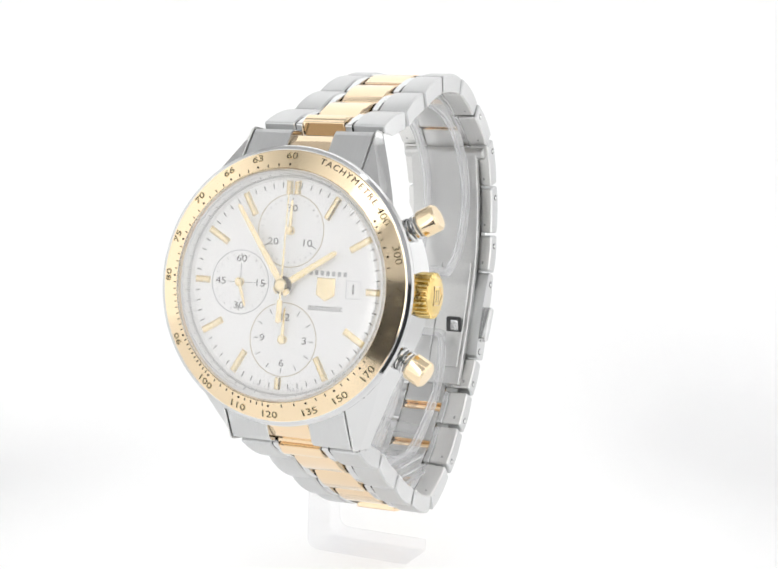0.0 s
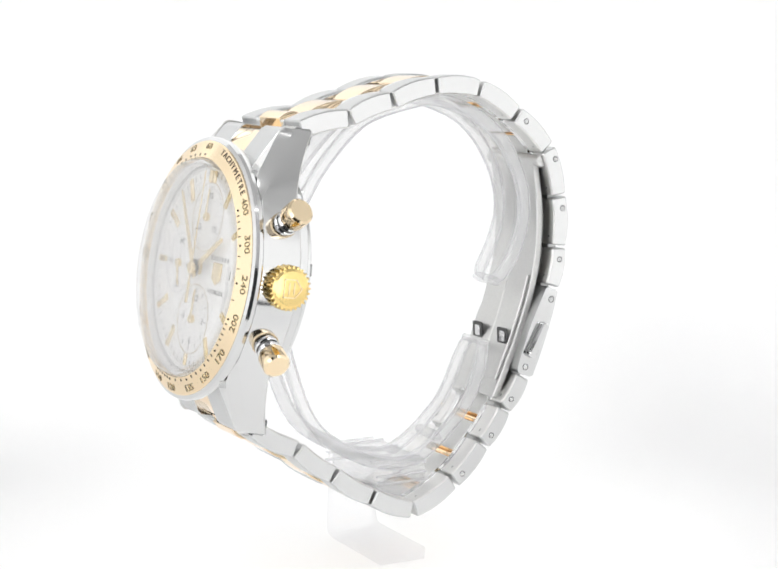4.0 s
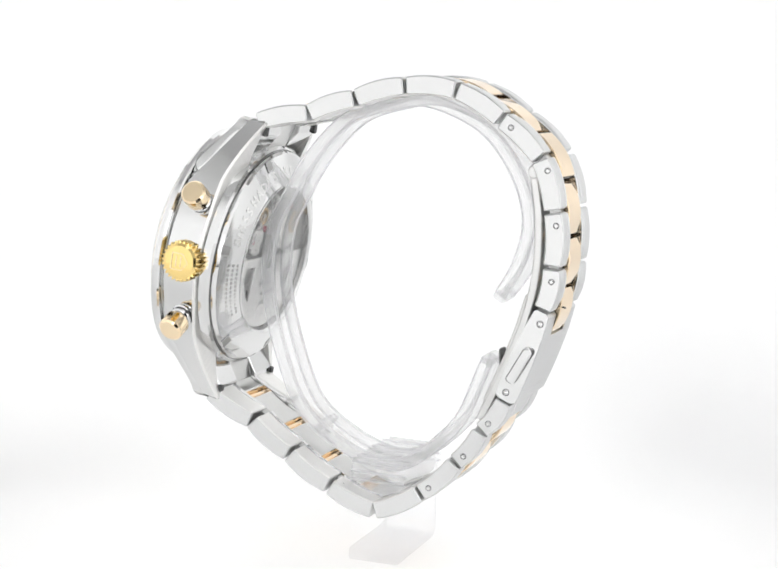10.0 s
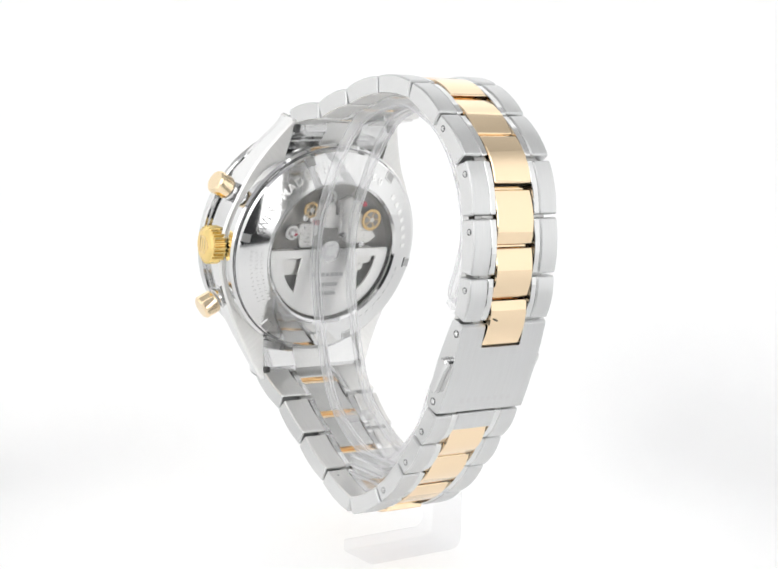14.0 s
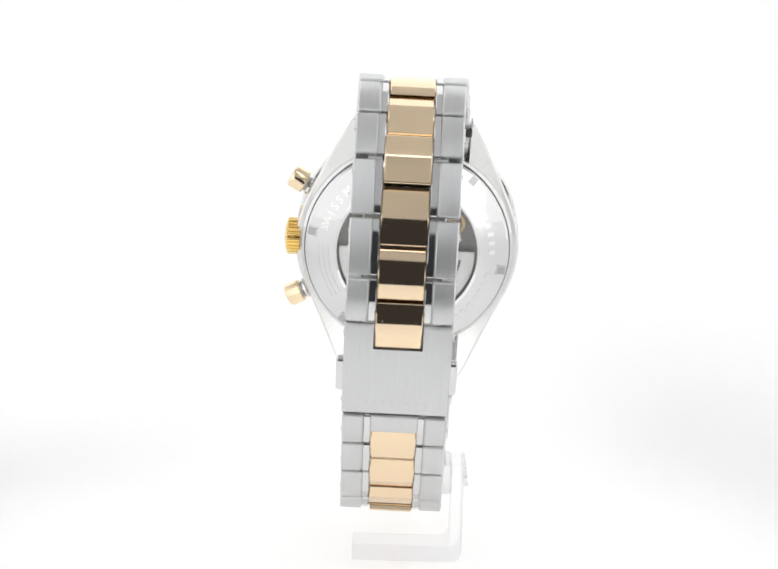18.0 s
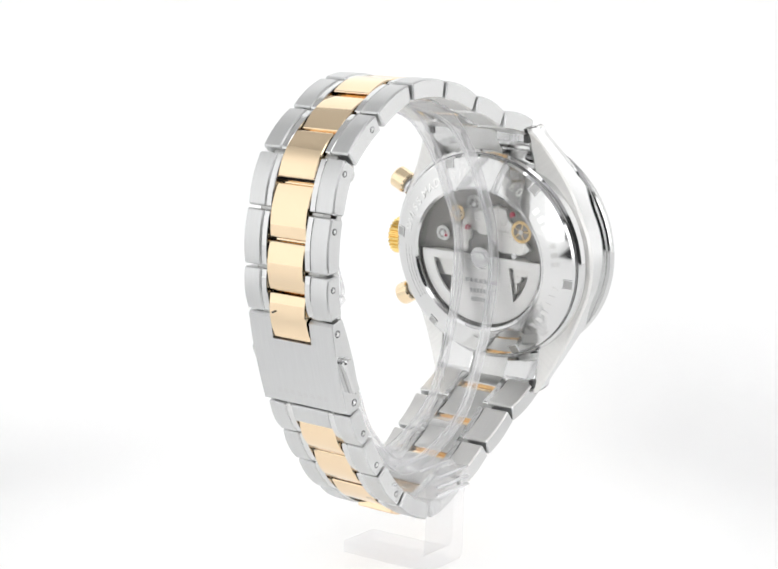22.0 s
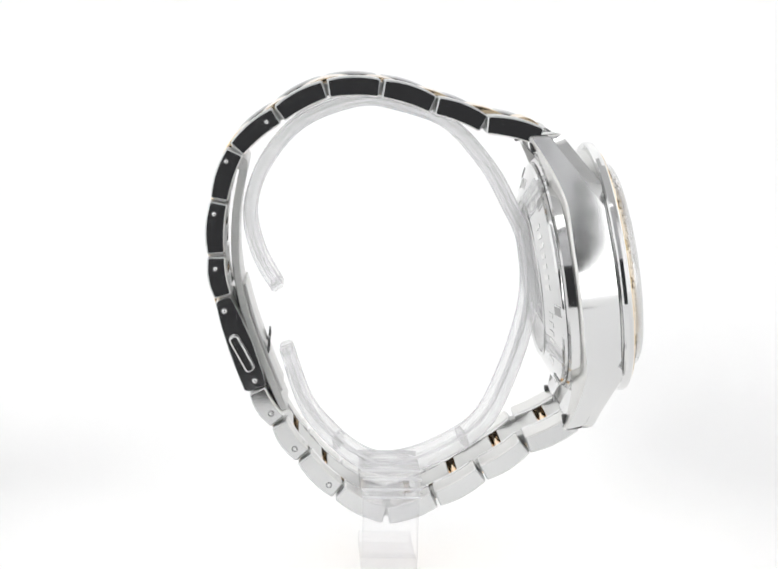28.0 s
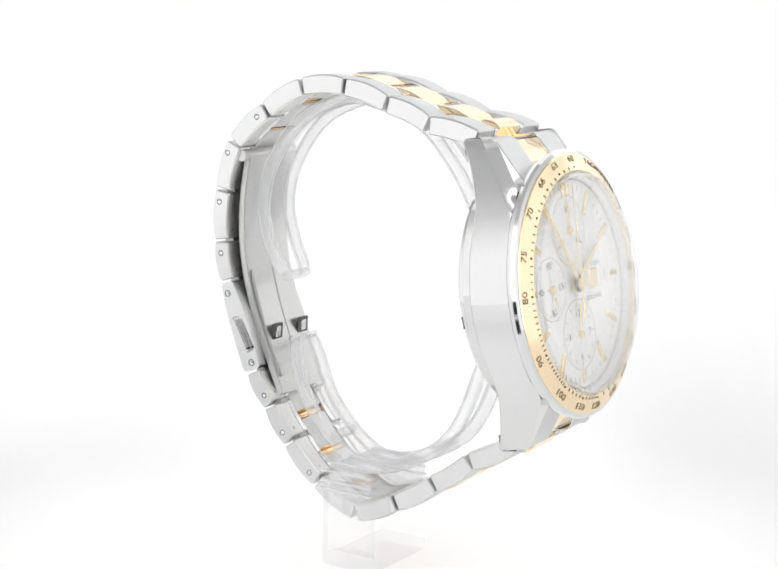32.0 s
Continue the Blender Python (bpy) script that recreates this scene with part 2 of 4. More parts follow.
def joined(pieces):
    """One bmesh out of pairs of bmesh and matrix in millimetres."""
    whole = bmesh.new()
    for bm, m in pieces:
        bm.transform(m)
        me = bpy.data.meshes.new("piece")
        bm.to_mesh(me)
        bm.free()
        whole.from_mesh(me)
        bpy.data.meshes.remove(me)
    return whole


def mat_mm(x, y, z, rx=0, ry=0, rz=0):
    return pose(x, y, z, rx, ry, rz)


# ---------------------------------------------------------------- the light tent
def tent():
    half, front, top = 340.0, -200.0, 430.0
    # light table and sweep in one sheet, its glow painted by position
    edge = -108.0
    prof = [(edge, 0.0), (40.0, 0.0)]
    prof += [(40 + 180 * math.sin(radians(a)), 180 - 180 * math.cos(radians(a))) for a in range(6, 91, 6)] + [(220.0, top)]
    thick = [(y + 4 * (1 if z > 20 else 0) + (2.5 if 0 < z <= 20 else 0), z - (4 if z < 60 else 0)) for y, z in prof]
    bm = slab(prof + thick[::-1], -half, half, m=ACROSS)
    for x0, x1 in ((-half, -32.0), (80.0, half)):
        slab(rect((x0 + x1) / 2, (edge + front) / 2, x1 - x0, edge - front - 0.2), -4, 0, bm=bm)
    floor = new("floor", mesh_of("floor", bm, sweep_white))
    tagged(floor, "seamless white light table curving up as backdrop, glow painted on", "floor", kind="structure")
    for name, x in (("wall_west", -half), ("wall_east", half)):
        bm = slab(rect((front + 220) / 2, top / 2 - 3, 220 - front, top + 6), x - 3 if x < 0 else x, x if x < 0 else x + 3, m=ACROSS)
        tagged(new(name, mesh_of(name, bm, tent_side)), "unseen white light-tent wall with a graded painted glow", "wall", kind="structure")
    # ceiling kept grey and dim so upturned steel reflects darker
    bm = slab(rect(0, (front + 220) / 2, 2 * half + 6, 220 - front + 8), top + 1, top + 4)
    tagged(new("ceiling", mesh_of("ceiling", bm, tent_top)), "unseen dim grey light-tent ceiling, darkening reflections from above", "ceiling", kind="structure")
    # front with a low opening; an added grey card above leans outwards, darkening reflections
    left, oz, fl, fr, ft = -36.0, 105.0, -46.0, 100.0, 400.0
    frontal = [((-half, -98), (0, top)), ((170, half), (0, top)), ((-98, -58), (0, top)), ((fr, 170), (0, top)), ((fl, fr), (ft, top))]
    bm = slab([(front - 3, ft), (front - 58, oz), (front - 61, oz), (front - 6, ft)], fl, fr, m=ACROSS)
    tagged(new("front_grey_card", mesh_of("front_grey_card", bm, card_grey)), "unseen grey card added over the tent opening to darken reflections", "wall", kind="structure")
    bm = bmesh.new()
    for (x0, x1), (z0, z1) in frontal:
        slab(rect((x0 + x1) / 2, (z0 + z1) / 2, x1 - x0, z1 - z0), -front, -front + 3, bm=bm, m=Matrix(((1, 0, 0, 0), (0, 0, -1, 0), (0, 1, 0, 0), (0, 0, 0, 1))))
    # sloped pieces beside the hatch, shaped to set where steel reflects dark
    for slope in ([(-58, 26), (-44, 44), (left, 62), (left, oz), (fl, oz), (fl, top), (-58, top)], [(86, 0), (fr - 0.2, 0), (fr - 0.2, 96), (93, 55)]):
        slab(slope, -front, -front + 3, bm=bm, m=Matrix(((1, 0, 0, 0), (0, 0, -1, 0), (0, 1, 0, 0), (0, 0, 0, 1))))
    # the middle of the front is given a stronger painted glow
    for f in bm.faces:
        f.material_index = 1 if not -99 < f.calc_center_median().x < 171 else 0
    tagged(new("wall_south", mesh_of("wall_south", bm, [tent_front, tent_side])), "white light-tent front with an open hatch", "wall", kind="structure")


# ---------------------------------------------------------------- the watch
# The dial's frame on the turning floor: x to three o'clock, y to twelve, z out of the dial.
DIAL = Matrix(((0.85242, 0.06529, -0.51876, -0.02006), (-0.52236, 0.14961, -0.83950, -0.02831), (0.02280, 0.98659, 0.16164, 0.04935), (0, 0, 0, 1)))
wristwatch = tagged(new("wristwatch"), "two-tone steel and gold chronograph wristwatch with silver dial", "watch")
HOME[wristwatch] = DIAL

# Hinge line of the bracelet in the dial's y, z, from the upper lugs round the back to the lower ones.
HINGES = [(22.9, -9.6), (26.0, -18.0), (29.9, -25.2), (33.5, -32.9), (34.5, -41.2), (31.6, -49.1), (27.1, -56.3), (19.7, -60.0), (11.4, -61.7), (4.6, -61.6),
          (-10.6, -58.7), (-16.4, -56.0), (-22.5, -52.9), (-29.0, -48.2), (-34.0, -41.2), (-32.2, -33.0), (-28.9, -25.2), (-25.2, -17.8), (-22.4, -9.6)]
# half the band's width at each hinge
HALF_WIDTH = [9.9, 9.5, 9.05, 8.6, 8.2, 7.95, 7.88, 7.85, 7.85, 7.85, 7.85, 7.85, 7.88, 7.98, 8.25, 8.6, 9.05, 9.5, 9.9]
# height of the pin ends over the hinge line, link by link
PIN_RISE = {5: 0.25, 6: 0.8, 7: 0.6, 8: 0.42, 10: 0.13, 11: 0.35, 12: 0.25}
GOLD_HALF, EDGE_HALF = 3.4, 4.6


def sway(z):
    """The bracelet's middle leans a little to three o'clock towards the clasp."""
    return -z / 62.0 * 1.2


def link_outline(length, t_out, t_in, bulge, gap=0.14, corner=0.5, lean=0.27):
    """Side view of a link: u along, v outwards; a bowed slab with rounded corners and ends that lean together inwards."""
    h = length / 2 - gap
    pts = []
    for k in range(9):
        u = -1 + 2 * k / 8
        pts.append((u * (h - corner), t_out - bulge * u * u))
    for k in range(1, 4):
        a = radians(90 - 26 * k)
        pts.append((h - corner + corner * math.cos(a), t_out - bulge - corner + corner * math.sin(a)))
    for k in range(1, 4):
        a = radians(-26 * k)
        pts.append((h - lean - corner + corner * math.cos(a), -t_in + corner + corner * math.sin(a)))
    for k in range(7):
        u = 1 - 2 * k / 6
        pts.append((u * (h - lean - corner), -t_in + 0.22 * (1 - u * u)))
    for k in range(3, 0, -1):
        a = radians(180 + 26 * k)
        pts.append((-h + lean + corner + corner * math.cos(a), -t_in + corner + corner * math.sin(a)))
    for k in range(3, 0, -1):
        a = radians(90 + 26 * k)
        pts.append((-h + corner + corner * math.cos(a), t_out - bulge - corner + corner * math.sin(a)))
    return pts


def on_band(a, b):
    """Pose of a link between two hinges: its outline's u, v lie along and outwards, its thickness across the band."""
    a, b = Vector(a), Vector(b)
    mid, u = (a + b) / 2, (b - a).normalized()
    v = Vector((-u.y, u.x))
    if v.dot(mid - Vector((0, -36))) < 0:
        v = -v
    m = Matrix(((0, 0, 1, sway(mid.y)), (u.x, v.x, 0, mid.x), (u.y, v.y, 0, mid.y), (0, 0, 0, 1)))
    return m, (b - a).length


def mm_place(m):
    """A millimetre pose as an object's pose in metres."""
    out = m.copy()
    out.translation = out.translation * MM
    return out


def two_tone(bm, axis=2, limit=0.8, inside=False):
    """Second material on the faces that look along the given axis."""
    bmesh.ops.recalc_face_normals(bm, faces=bm.faces)
    for f in bm.faces:
        if abs(f.normal[axis]) > limit:
            f.material_index = 1
        elif inside and f.normal.y < -0.6:
            f.material_index = 2
    return bm


def splay(bm, k):
    """Leans a link's flank with the taper of the band."""
    for v in bm.verts:
        v.co.z += k * v.co.x
    return bm


def bracelet():
    meshes = {}

    def shared(key, make, mats, name):
        if key not in meshes:
            meshes[key] = mesh_of(name, make(), mats)
        return meshes[key]

    n = len(HINGES) - 1
    for i in range(n):
        if i == 9:
            continue
        m, length = on_band(HINGES[i], HINGES[i + 1])
        L, w = round(length, 1), round((HALF_WIDTH[i] + HALF_WIDTH[i + 1]) / 2, 2)
        slope = (HALF_WIDTH[i + 1] - HALF_WIDTH[i]) / length
        for side in (1, -1):
            lo, hi = (EDGE_HALF, w) if side > 0 else (-w, -EDGE_HALF)
            me = shared((L, lo, hi, round(slope, 3)), lambda: splay(two_tone(slab(link_outline(L, 1.87, 1.36, 0.42, 0.11, 0.42), lo, hi, 0.22), inside=True), slope * side), [steel_brushed, steel_polished, link_inside], "outer_link")
            ob = part("outer_link", None, None, wristwatch, m=mm_place(m), mesh=me)
            lo, hi = (GOLD_HALF + 0.1, EDGE_HALF - 0.02) if side > 0 else (-EDGE_HALF + 0.02, -GOLD_HALF - 0.1)
            me = shared((L, lo, "edge"), lambda: slab(link_outline(L, 1.7, 1.3, 0.38, 0.11, 0.4), lo, hi, 0.1), steel_polished, "polished_edge")
            part("polished_edge", None, None, ob, "bright polished inner edge", mesh=me)
            if 5 <= i <= 12:
                # pin heads sit near the hinge that is further from the clasp's cover
                u = -length / 2 + 2.05 if i < 9 else length / 2 - 1.9
                me = shared("pin", lambda: joined([(lathe([(0, 0.2), (0.15, 0.18), (0.27, 0.11), (0.35, 0.0), (0.37, -0.5), (0, -0.5)], 16, False), Matrix())]), steel_polished, "pin_head")
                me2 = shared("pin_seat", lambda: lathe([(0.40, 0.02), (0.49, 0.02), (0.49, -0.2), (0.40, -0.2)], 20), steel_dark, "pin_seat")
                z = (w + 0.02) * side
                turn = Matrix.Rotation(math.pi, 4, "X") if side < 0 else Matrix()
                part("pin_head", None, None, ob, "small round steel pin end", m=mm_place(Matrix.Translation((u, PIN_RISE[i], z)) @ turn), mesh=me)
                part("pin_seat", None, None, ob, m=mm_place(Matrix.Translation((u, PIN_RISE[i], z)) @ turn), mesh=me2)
            if 3 <= i <= 14:
                # small arrow mark pressed into the inner face
                me = shared("mark", lambda: slab(rect(0, 0, 0.6, 0.32, 0.15, 2), -0.03, 0.03), slot_grey, "inner_mark")
                part("inner_mark", None, None, ob, "small mark on the link's inner face", m=mm_place(Matrix.Translation((length / 2 - 1.7, -1.24, (w - 1.3) * side)) @ Matrix.Rotation(radians(90), 4, "X")), mesh=me)
    mids = [tuple((Vector(HINGES[i]) + Vector(HINGES[i + 1])) / 2) for i in range(n)]
    runs = [[(23.2, -9.4)] + mids[:9] + [(0.6, -61.2)], mids[10:] + [(-22.6, -9.4)]]
    for pts, first in zip(runs, (0, 11)):
        for k, (a, b) in enumerate(zip(pts, pts[1:])):
            m, length = on_band(a, b)
            L = round(length, 1)
            # rides up where the band folds sharply at its hinge
            sag = (m.inverted() @ Vector((m.translation.x, *HINGES[first + k]))).y if 0 < first + k < n else 0.0
            m = m @ Matrix.Translation((0, 0.12 + max(0.0, sag - 0.55), 0))

            def gold():
                bm = slab(link_outline(L, 1.82, 1.2, 0.62, 0.14, 0.32, 0.62), -GOLD_HALF, GOLD_HALF, 0.14)
                bmesh.ops.recalc_face_normals(bm, faces=bm.faces)
                for f in bm.faces:
                    if f.normal.y < -0.35:
                        f.material_index = 1
                return bm
            me = shared((L, "gold"), gold, [gold_polished, steel_satin], "centre_link")
            part("centre_link", None, None, wristwatch, "polished gold centre link", m=mm_place(m), mesh=me)
        for p in pts[1:]:
            rod = shared("rod", lambda: slab(circle(0.5, 12), -3.35, 3.35), gold_polished, "hinge_rod")
            part("hinge_rod", None, None, wristwatch, m=mm_place(Matrix.Translation((sway(p[1]), p[0], p[1])) @ ACROSS), mesh=rod)
    m, length = on_band(HINGES[10], HINGES[11])
    half = [(u, v) for u, v in link_outline(length, 1.7, 1.3, 0.4, 0.11, 0.4) if u < -0.25]
    lows, tops = [p for p in half if p[1] < 0], [p for p in half if p[1] >= 0]
    bar = tops + [(-0.1, max(v for u, v in half) - 0.02), (-0.1, -1.2)] + lows
    ring = sorted(set(bar), key=lambda p: -math.atan2(p[1], p[0] + length / 4))
    part("link_bridge", slab(ring, -GOLD_HALF - 0.08, GOLD_HALF + 0.08, 0.05), steel_brushed, wristwatch, "brushed steel bar joining the two sides of the first link", m=mm_place(m))
    for p in HINGES[1:-1]:
        for side in (1, -1):
            kn = shared(("knuckle", side), lambda: slab(rect(0, 0, 1.6, 1.6, 0.6, 3), 3.7 if side > 0 else -5.8, 5.8 if side > 0 else -3.7), knuckle_steel, "hinge_knuckle")
            q = Vector(p) + (Vector((0, -36)) - Vector(p)).normalized() * 0.15
            part("hinge_knuckle", None, None, wristwatch, m=mm_place(Matrix.Translation((sway(q.y), q.x, q.y)) @ ACROSS), mesh=kn)


def buckle():
    """Folding clasp: cover with a notch for the gold link, two push buttons, the blades inside."""
    m, length = on_band(HINGES[9], HINGES[10])
    w, h = 7.88, length / 2 - 0.15
    notch = 3.75
    top_u, top_v = [-h, -h + 0.35, -h * 0.5, 0.0, h * 0.5, h - 0.4, h], [0.9, 1.42, 1.8, 1.95, 1.95, 1.8, 1.25]
    low_u, low_v = [-h, -h + 0.5, 0.0, h - 0.5, h], [-0.8, -1.3, -1.9, -1.8, -1.2]

    def level(u, us, vs):
        for u0, u1, v0, v1 in zip(us, us[1:], vs, vs[1:]):
            if u <= u1 + 1e-6:
                return v0 + (v1 - v0) * (u - u0) / (u1 - u0)
        return vs[-1]
    xs = [-w, -w + 0.15, -3.6, 3.6, w - 0.15, w]
    us = sorted([-h, -h + 0.15, -h + 0.35, -h + notch, h - 0.4, h] + [-h + notch + (2 * h - notch - 0.4) * k / 8 for k in range(1, 8)])
    bm = bmesh.new()
    solid = [[not (j == 2 and us[i + 1] <= -h + notch + 1e-6) for j in range(5)] for i in range(len(us) - 1)]
    tops = [[bm.verts.new((u, level(u, top_u, top_v) - (0.15 if j in (0, 5) else 0), x)) for j, x in enumerate(xs)] for u in us]
    lows = [[bm.verts.new((u, level(u, low_u, low_v), x)) for x in xs] for u in us]
    for i in range(len(us) - 1):
        for j in range(5):
            if not solid[i][j]:
                continue
            bm.faces.new((tops[i][j], tops[i + 1][j], tops[i + 1][j + 1], tops[i][j + 1]))
            bm.faces.new((lows[i][j], lows[i][j + 1], lows[i + 1][j + 1], lows[i + 1][j]))
            for (p, q), (di, dj) in ((((i, j), (i + 1, j)), (0, -1)), (((i, j + 1), (i + 1, j + 1)), (0, 1)), (((i, j), (i, j + 1)), (-1, 0)), (((i + 1, j), (i + 1, j + 1)), (1, 0))):
                ni, nj = i + di, j + dj
                if 0 <= ni < len(us) - 1 and 0 <= nj < 5 and solid[ni][nj]:
                    continue
                bm.faces.new((tops[p[0]][p[1]], tops[q[0]][q[1]], lows[q[0]][q[1]], lows[p[0]][p[1]]))
    for v in [v for v in bm.verts if not v.link_faces]:
        bm.verts.remove(v)
    cover = part("clasp_cover", two_tone(bm), [steel_brushed, steel_polished], wristwatch, "brushed steel folding clasp cover with a notch", m=mm_place(m))
    # dark sheet paints the shade at the bottom of the notch
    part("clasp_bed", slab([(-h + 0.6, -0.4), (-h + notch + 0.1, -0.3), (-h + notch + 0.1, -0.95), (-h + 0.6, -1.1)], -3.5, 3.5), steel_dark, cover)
    for s in (1, -1):
        lay = Matrix.Translation((1.4, 0.1, 0)) @ Matrix.Rotation(radians(-9), 4, "Z")
        bm = slab(rect(0, 0, 6.3, 1.6, 0.7, 5), 0, 1.3, 0.25)
        part("push_button", bm, steel_polished, cover, "slim rounded steel push button", m=mm_place(Matrix.Translation((0, 0, w * s - (0.25 if s > 0 else 1.05))) @ lay))
        bm = slab(rect(0, 0, 6.5, 1.75, 0.8, 5), -0.02, 0.03)
        part("button_rim", bm, slot_grey, cover, m=mm_place(Matrix.Translation((0, 0, w * s)) @ lay))
        for u, v in ((-5.77, 0.5), (6.3, -0.3)):
            bm = lathe([(0, 0.24), (0.18, 0.21), (0.32, 0.12), (0.42, 0), (0.44, -0.4), (0, -0.4)], 16, False)
            t = Matrix.Rotation(math.pi, 4, "X") if s < 0 else Matrix()
            part("pin_head", bm, steel_polished, cover, m=mm_place(Matrix.Translation((u, v, (w + 0.03) * s)) @ t))
            bm = lathe([(0.47, 0.02), (0.57, 0.02), (0.57, -0.2), (0.47, -0.2)], 20)
            part("pin_seat", bm, steel_dark, cover, m=mm_place(Matrix.Translation((u, v, (w + 0.02) * s)) @ t))
    # the maker's stamp as plain engraved strokes
    for k in range(8):
        bm = slab(rect(0, 0, 0.6, 0.85, 0.05, 2), -0.02, 0.02)
        part("stamp_stroke", bm, stamp_grey, cover, m=mm_place(Matrix.Translation((h - 2.4, level(h - 2.4, top_u, top_v), -4.4 + k * 1.25)) @ Matrix.Rotation(radians(90), 4, "Y") @ Matrix.Rotation(radians(90), 4, "X")))
    part("pin_hole", slab(circle(0.15, 12), -0.5, 0.08), steel_dark, wristwatch, "tiny dark disc painting the shade of a pin hole", m=mm_place(mat_mm(3.6, 5.0, -63.72, 180, 0, 0)))
    line = spline([(24.7, -55.3), (17.8, -57.6), (9.9, -58.9), (2.5, -58.7), (-5.5, -57.3), (-15.0, -54.9)], 5)

    def ribbon(pts, t, x0, x1):
        up, dn = [], []
        for k, p in enumerate(pts):
            d = (Vector(pts[min(k + 1, len(pts) - 1)]) - Vector(pts[max(k - 1, 0)])).normalized()
            nrm = Vector((-d.y, d.x)) * t / 2
            up.append(tuple(Vector(p) + nrm))
            dn.append(tuple(Vector(p) - nrm))
        return slab(up + dn[::-1], x0, x1, 0.15, m=ACROSS)
    blade = part("clasp_blade", ribbon(line, 1.2, -4.9, 7.2), steel_satin, wristwatch, "satin steel folding clasp blade")
    inner = spline([(6.0, -58.2), (0.0, -57.5), (-6.0, -56.35), (-12.0, -54.9)], 5)
    part("inner_blade", ribbon(inner, 0.6, 1.3, 6.6), steel_satin, blade)
    part("inner_blade", ribbon(inner, 0.6, -4.3, 1.2), steel_satin, blade)
    for xx in (5.0, -2.25):
        turn = mm_place(Matrix.Translation((xx, -5.1, -55.88)) @ Matrix.Rotation(radians(13), 4, "X"))
        # flat dark plate stands for the shaded opening
        part("latch_hole", slab(rect(0, 0, 2.7, 3.5, 0.4, 3), -0.3, 0.03), steel_dark, blade, "dark plate painting the shade of the latch opening", m=turn)
        part("latch_hook", slab(rect(0.1, 0.3, 1.4, 1.8, 0.2, 2), -0.1, 0.14, 0.05), steel_polished, blade, m=turn)
    part("hinge_barrel", slab(circle(1.0, 20, 24.9, -55.7), -6.2, 8.4, 0.15, m=ACROSS), steel_satin, wristwatch)


def case_body():
    ys = [-23.3, -22.9] + [k * 1.0 for k in range(-22, 23)] + [22.9, 23.3]

    def outer(y):
        a = abs(y)
        flat = 0.0 if a < 6 else (0.00233 * (a - 6) ** 2 if a < 18 else 0.056 * (a - 12))
        return (19.2 - 0.0285 * a * a if a < 7.2 else 17.723 - (a - 7.2) * 0.41 - 0.00375 * (a - 7.2) ** 2) - flat

    def edge(y):
        """Front edge of the flank."""
        a = abs(y)
        return -2.4 if a < 12 else -2.4 - (a - 12) * 0.57

    def crest(y):
        """Inner crest of the lug, along the end link."""
        return min(-2.12, -6.2 + (22 - abs(y)) * 0.61)

    def rear(y):
        a = abs(y)
        return -8.35 - (0 if a < 9 else 0.0175 * (a - 9) ** 2)

    body = None
    for s in (1, -1):
        bm = bmesh.new()
        rows = []
        for y in ys:
            a = abs(y)
            inn = 9.95 if a > 12.7 else math.sqrt(max(16.2 ** 2 - a * a, 99))
            xo, zf, ze, zb = outer(y), crest(y), edge(y), rear(y)
            xo += 0.098 * (-2.4 - ze)
            if a > 23:
                zf, ze, zb, xo = zf - 0.35, ze - 0.2, zb + 0.4, xo - 0.3
            j = min(max((a - 8) / 6, 0), 1)
            xc = (xo - 0.3) * (1 - j) + max(inn + 0.2, xo - 0.9) * j
            k = min(max((a - 6) / 9, 0), 1)
            c = 0.1 * (xo - inn) * k * k * (3 - 2 * k)
            draft = -0.098 * (ze - zb - 0.35 - c)
            sec = [(inn, zf - 0.12), (inn + 0.12, zf), (xc, zf), (xo - 0.1, ze + 0.1), (xo, ze), (xo - draft, zb + 0.35 + c), (xo - draft - 0.4, zb + c), (inn, zb - c)]
            rows.append([bm.verts.new((s * px, y, pz)) for px, pz in sec])
        for r0, r1 in zip(rows, rows[1:]):
            for k in range(8):
                bm.faces.new((r0[k], r0[(k + 1) % 8], r1[(k + 1) % 8], r1[k]))
        bm.faces.new(rows[0])
        bm.faces.new(rows[-1])
        bmesh.ops.recalc_face_normals(bm, faces=bm.faces)
        for f in bm.faces:
            mid = f.calc_center_median()
            if (abs(f.normal.z) > 0.6 and mid.z < -7.5) or (abs(mid.x) < 10.2 and 12.5 < abs(mid.y) < 23.2):
                f.material_index = 1
        if body is None:
            body = part("case", bm, [steel_polished, link_inside], wristwatch, "polished steel case flank with bevelled lugs")
        else:
            part("case_flank", bm, [steel_polished, link_inside], body)
    part("case_ring", lathe([(15.3, -2.0), (18.9, -2.0), (18.9, -4.6), (17.4, -8.3), (15.3, -8.3)], 120), steel_satin, body)
    part("case_band", lathe([(16.5, -8.3), (18.5, -8.3), (18.8, -8.6), (18.6, -9.9), (18.2, -10.2), (16.5, -10.2)], 120), steel_polished, body, "polished band under the case")
    for sx in (1, -1):
        for sy in (1, -1):
            # dark block paints the shade of the spring bar hole
            part("spring_bar_hole_shade", slab(rect(0, 0, 1.1, 1.5, 0.2, 2), -0.5, 0.5, 0.1), steel_dark, body, "dark block painting the shaded spring bar hole beside the lug", m=mm_place(mat_mm(sx * 9.5, sy * 21.6, -11.2)))
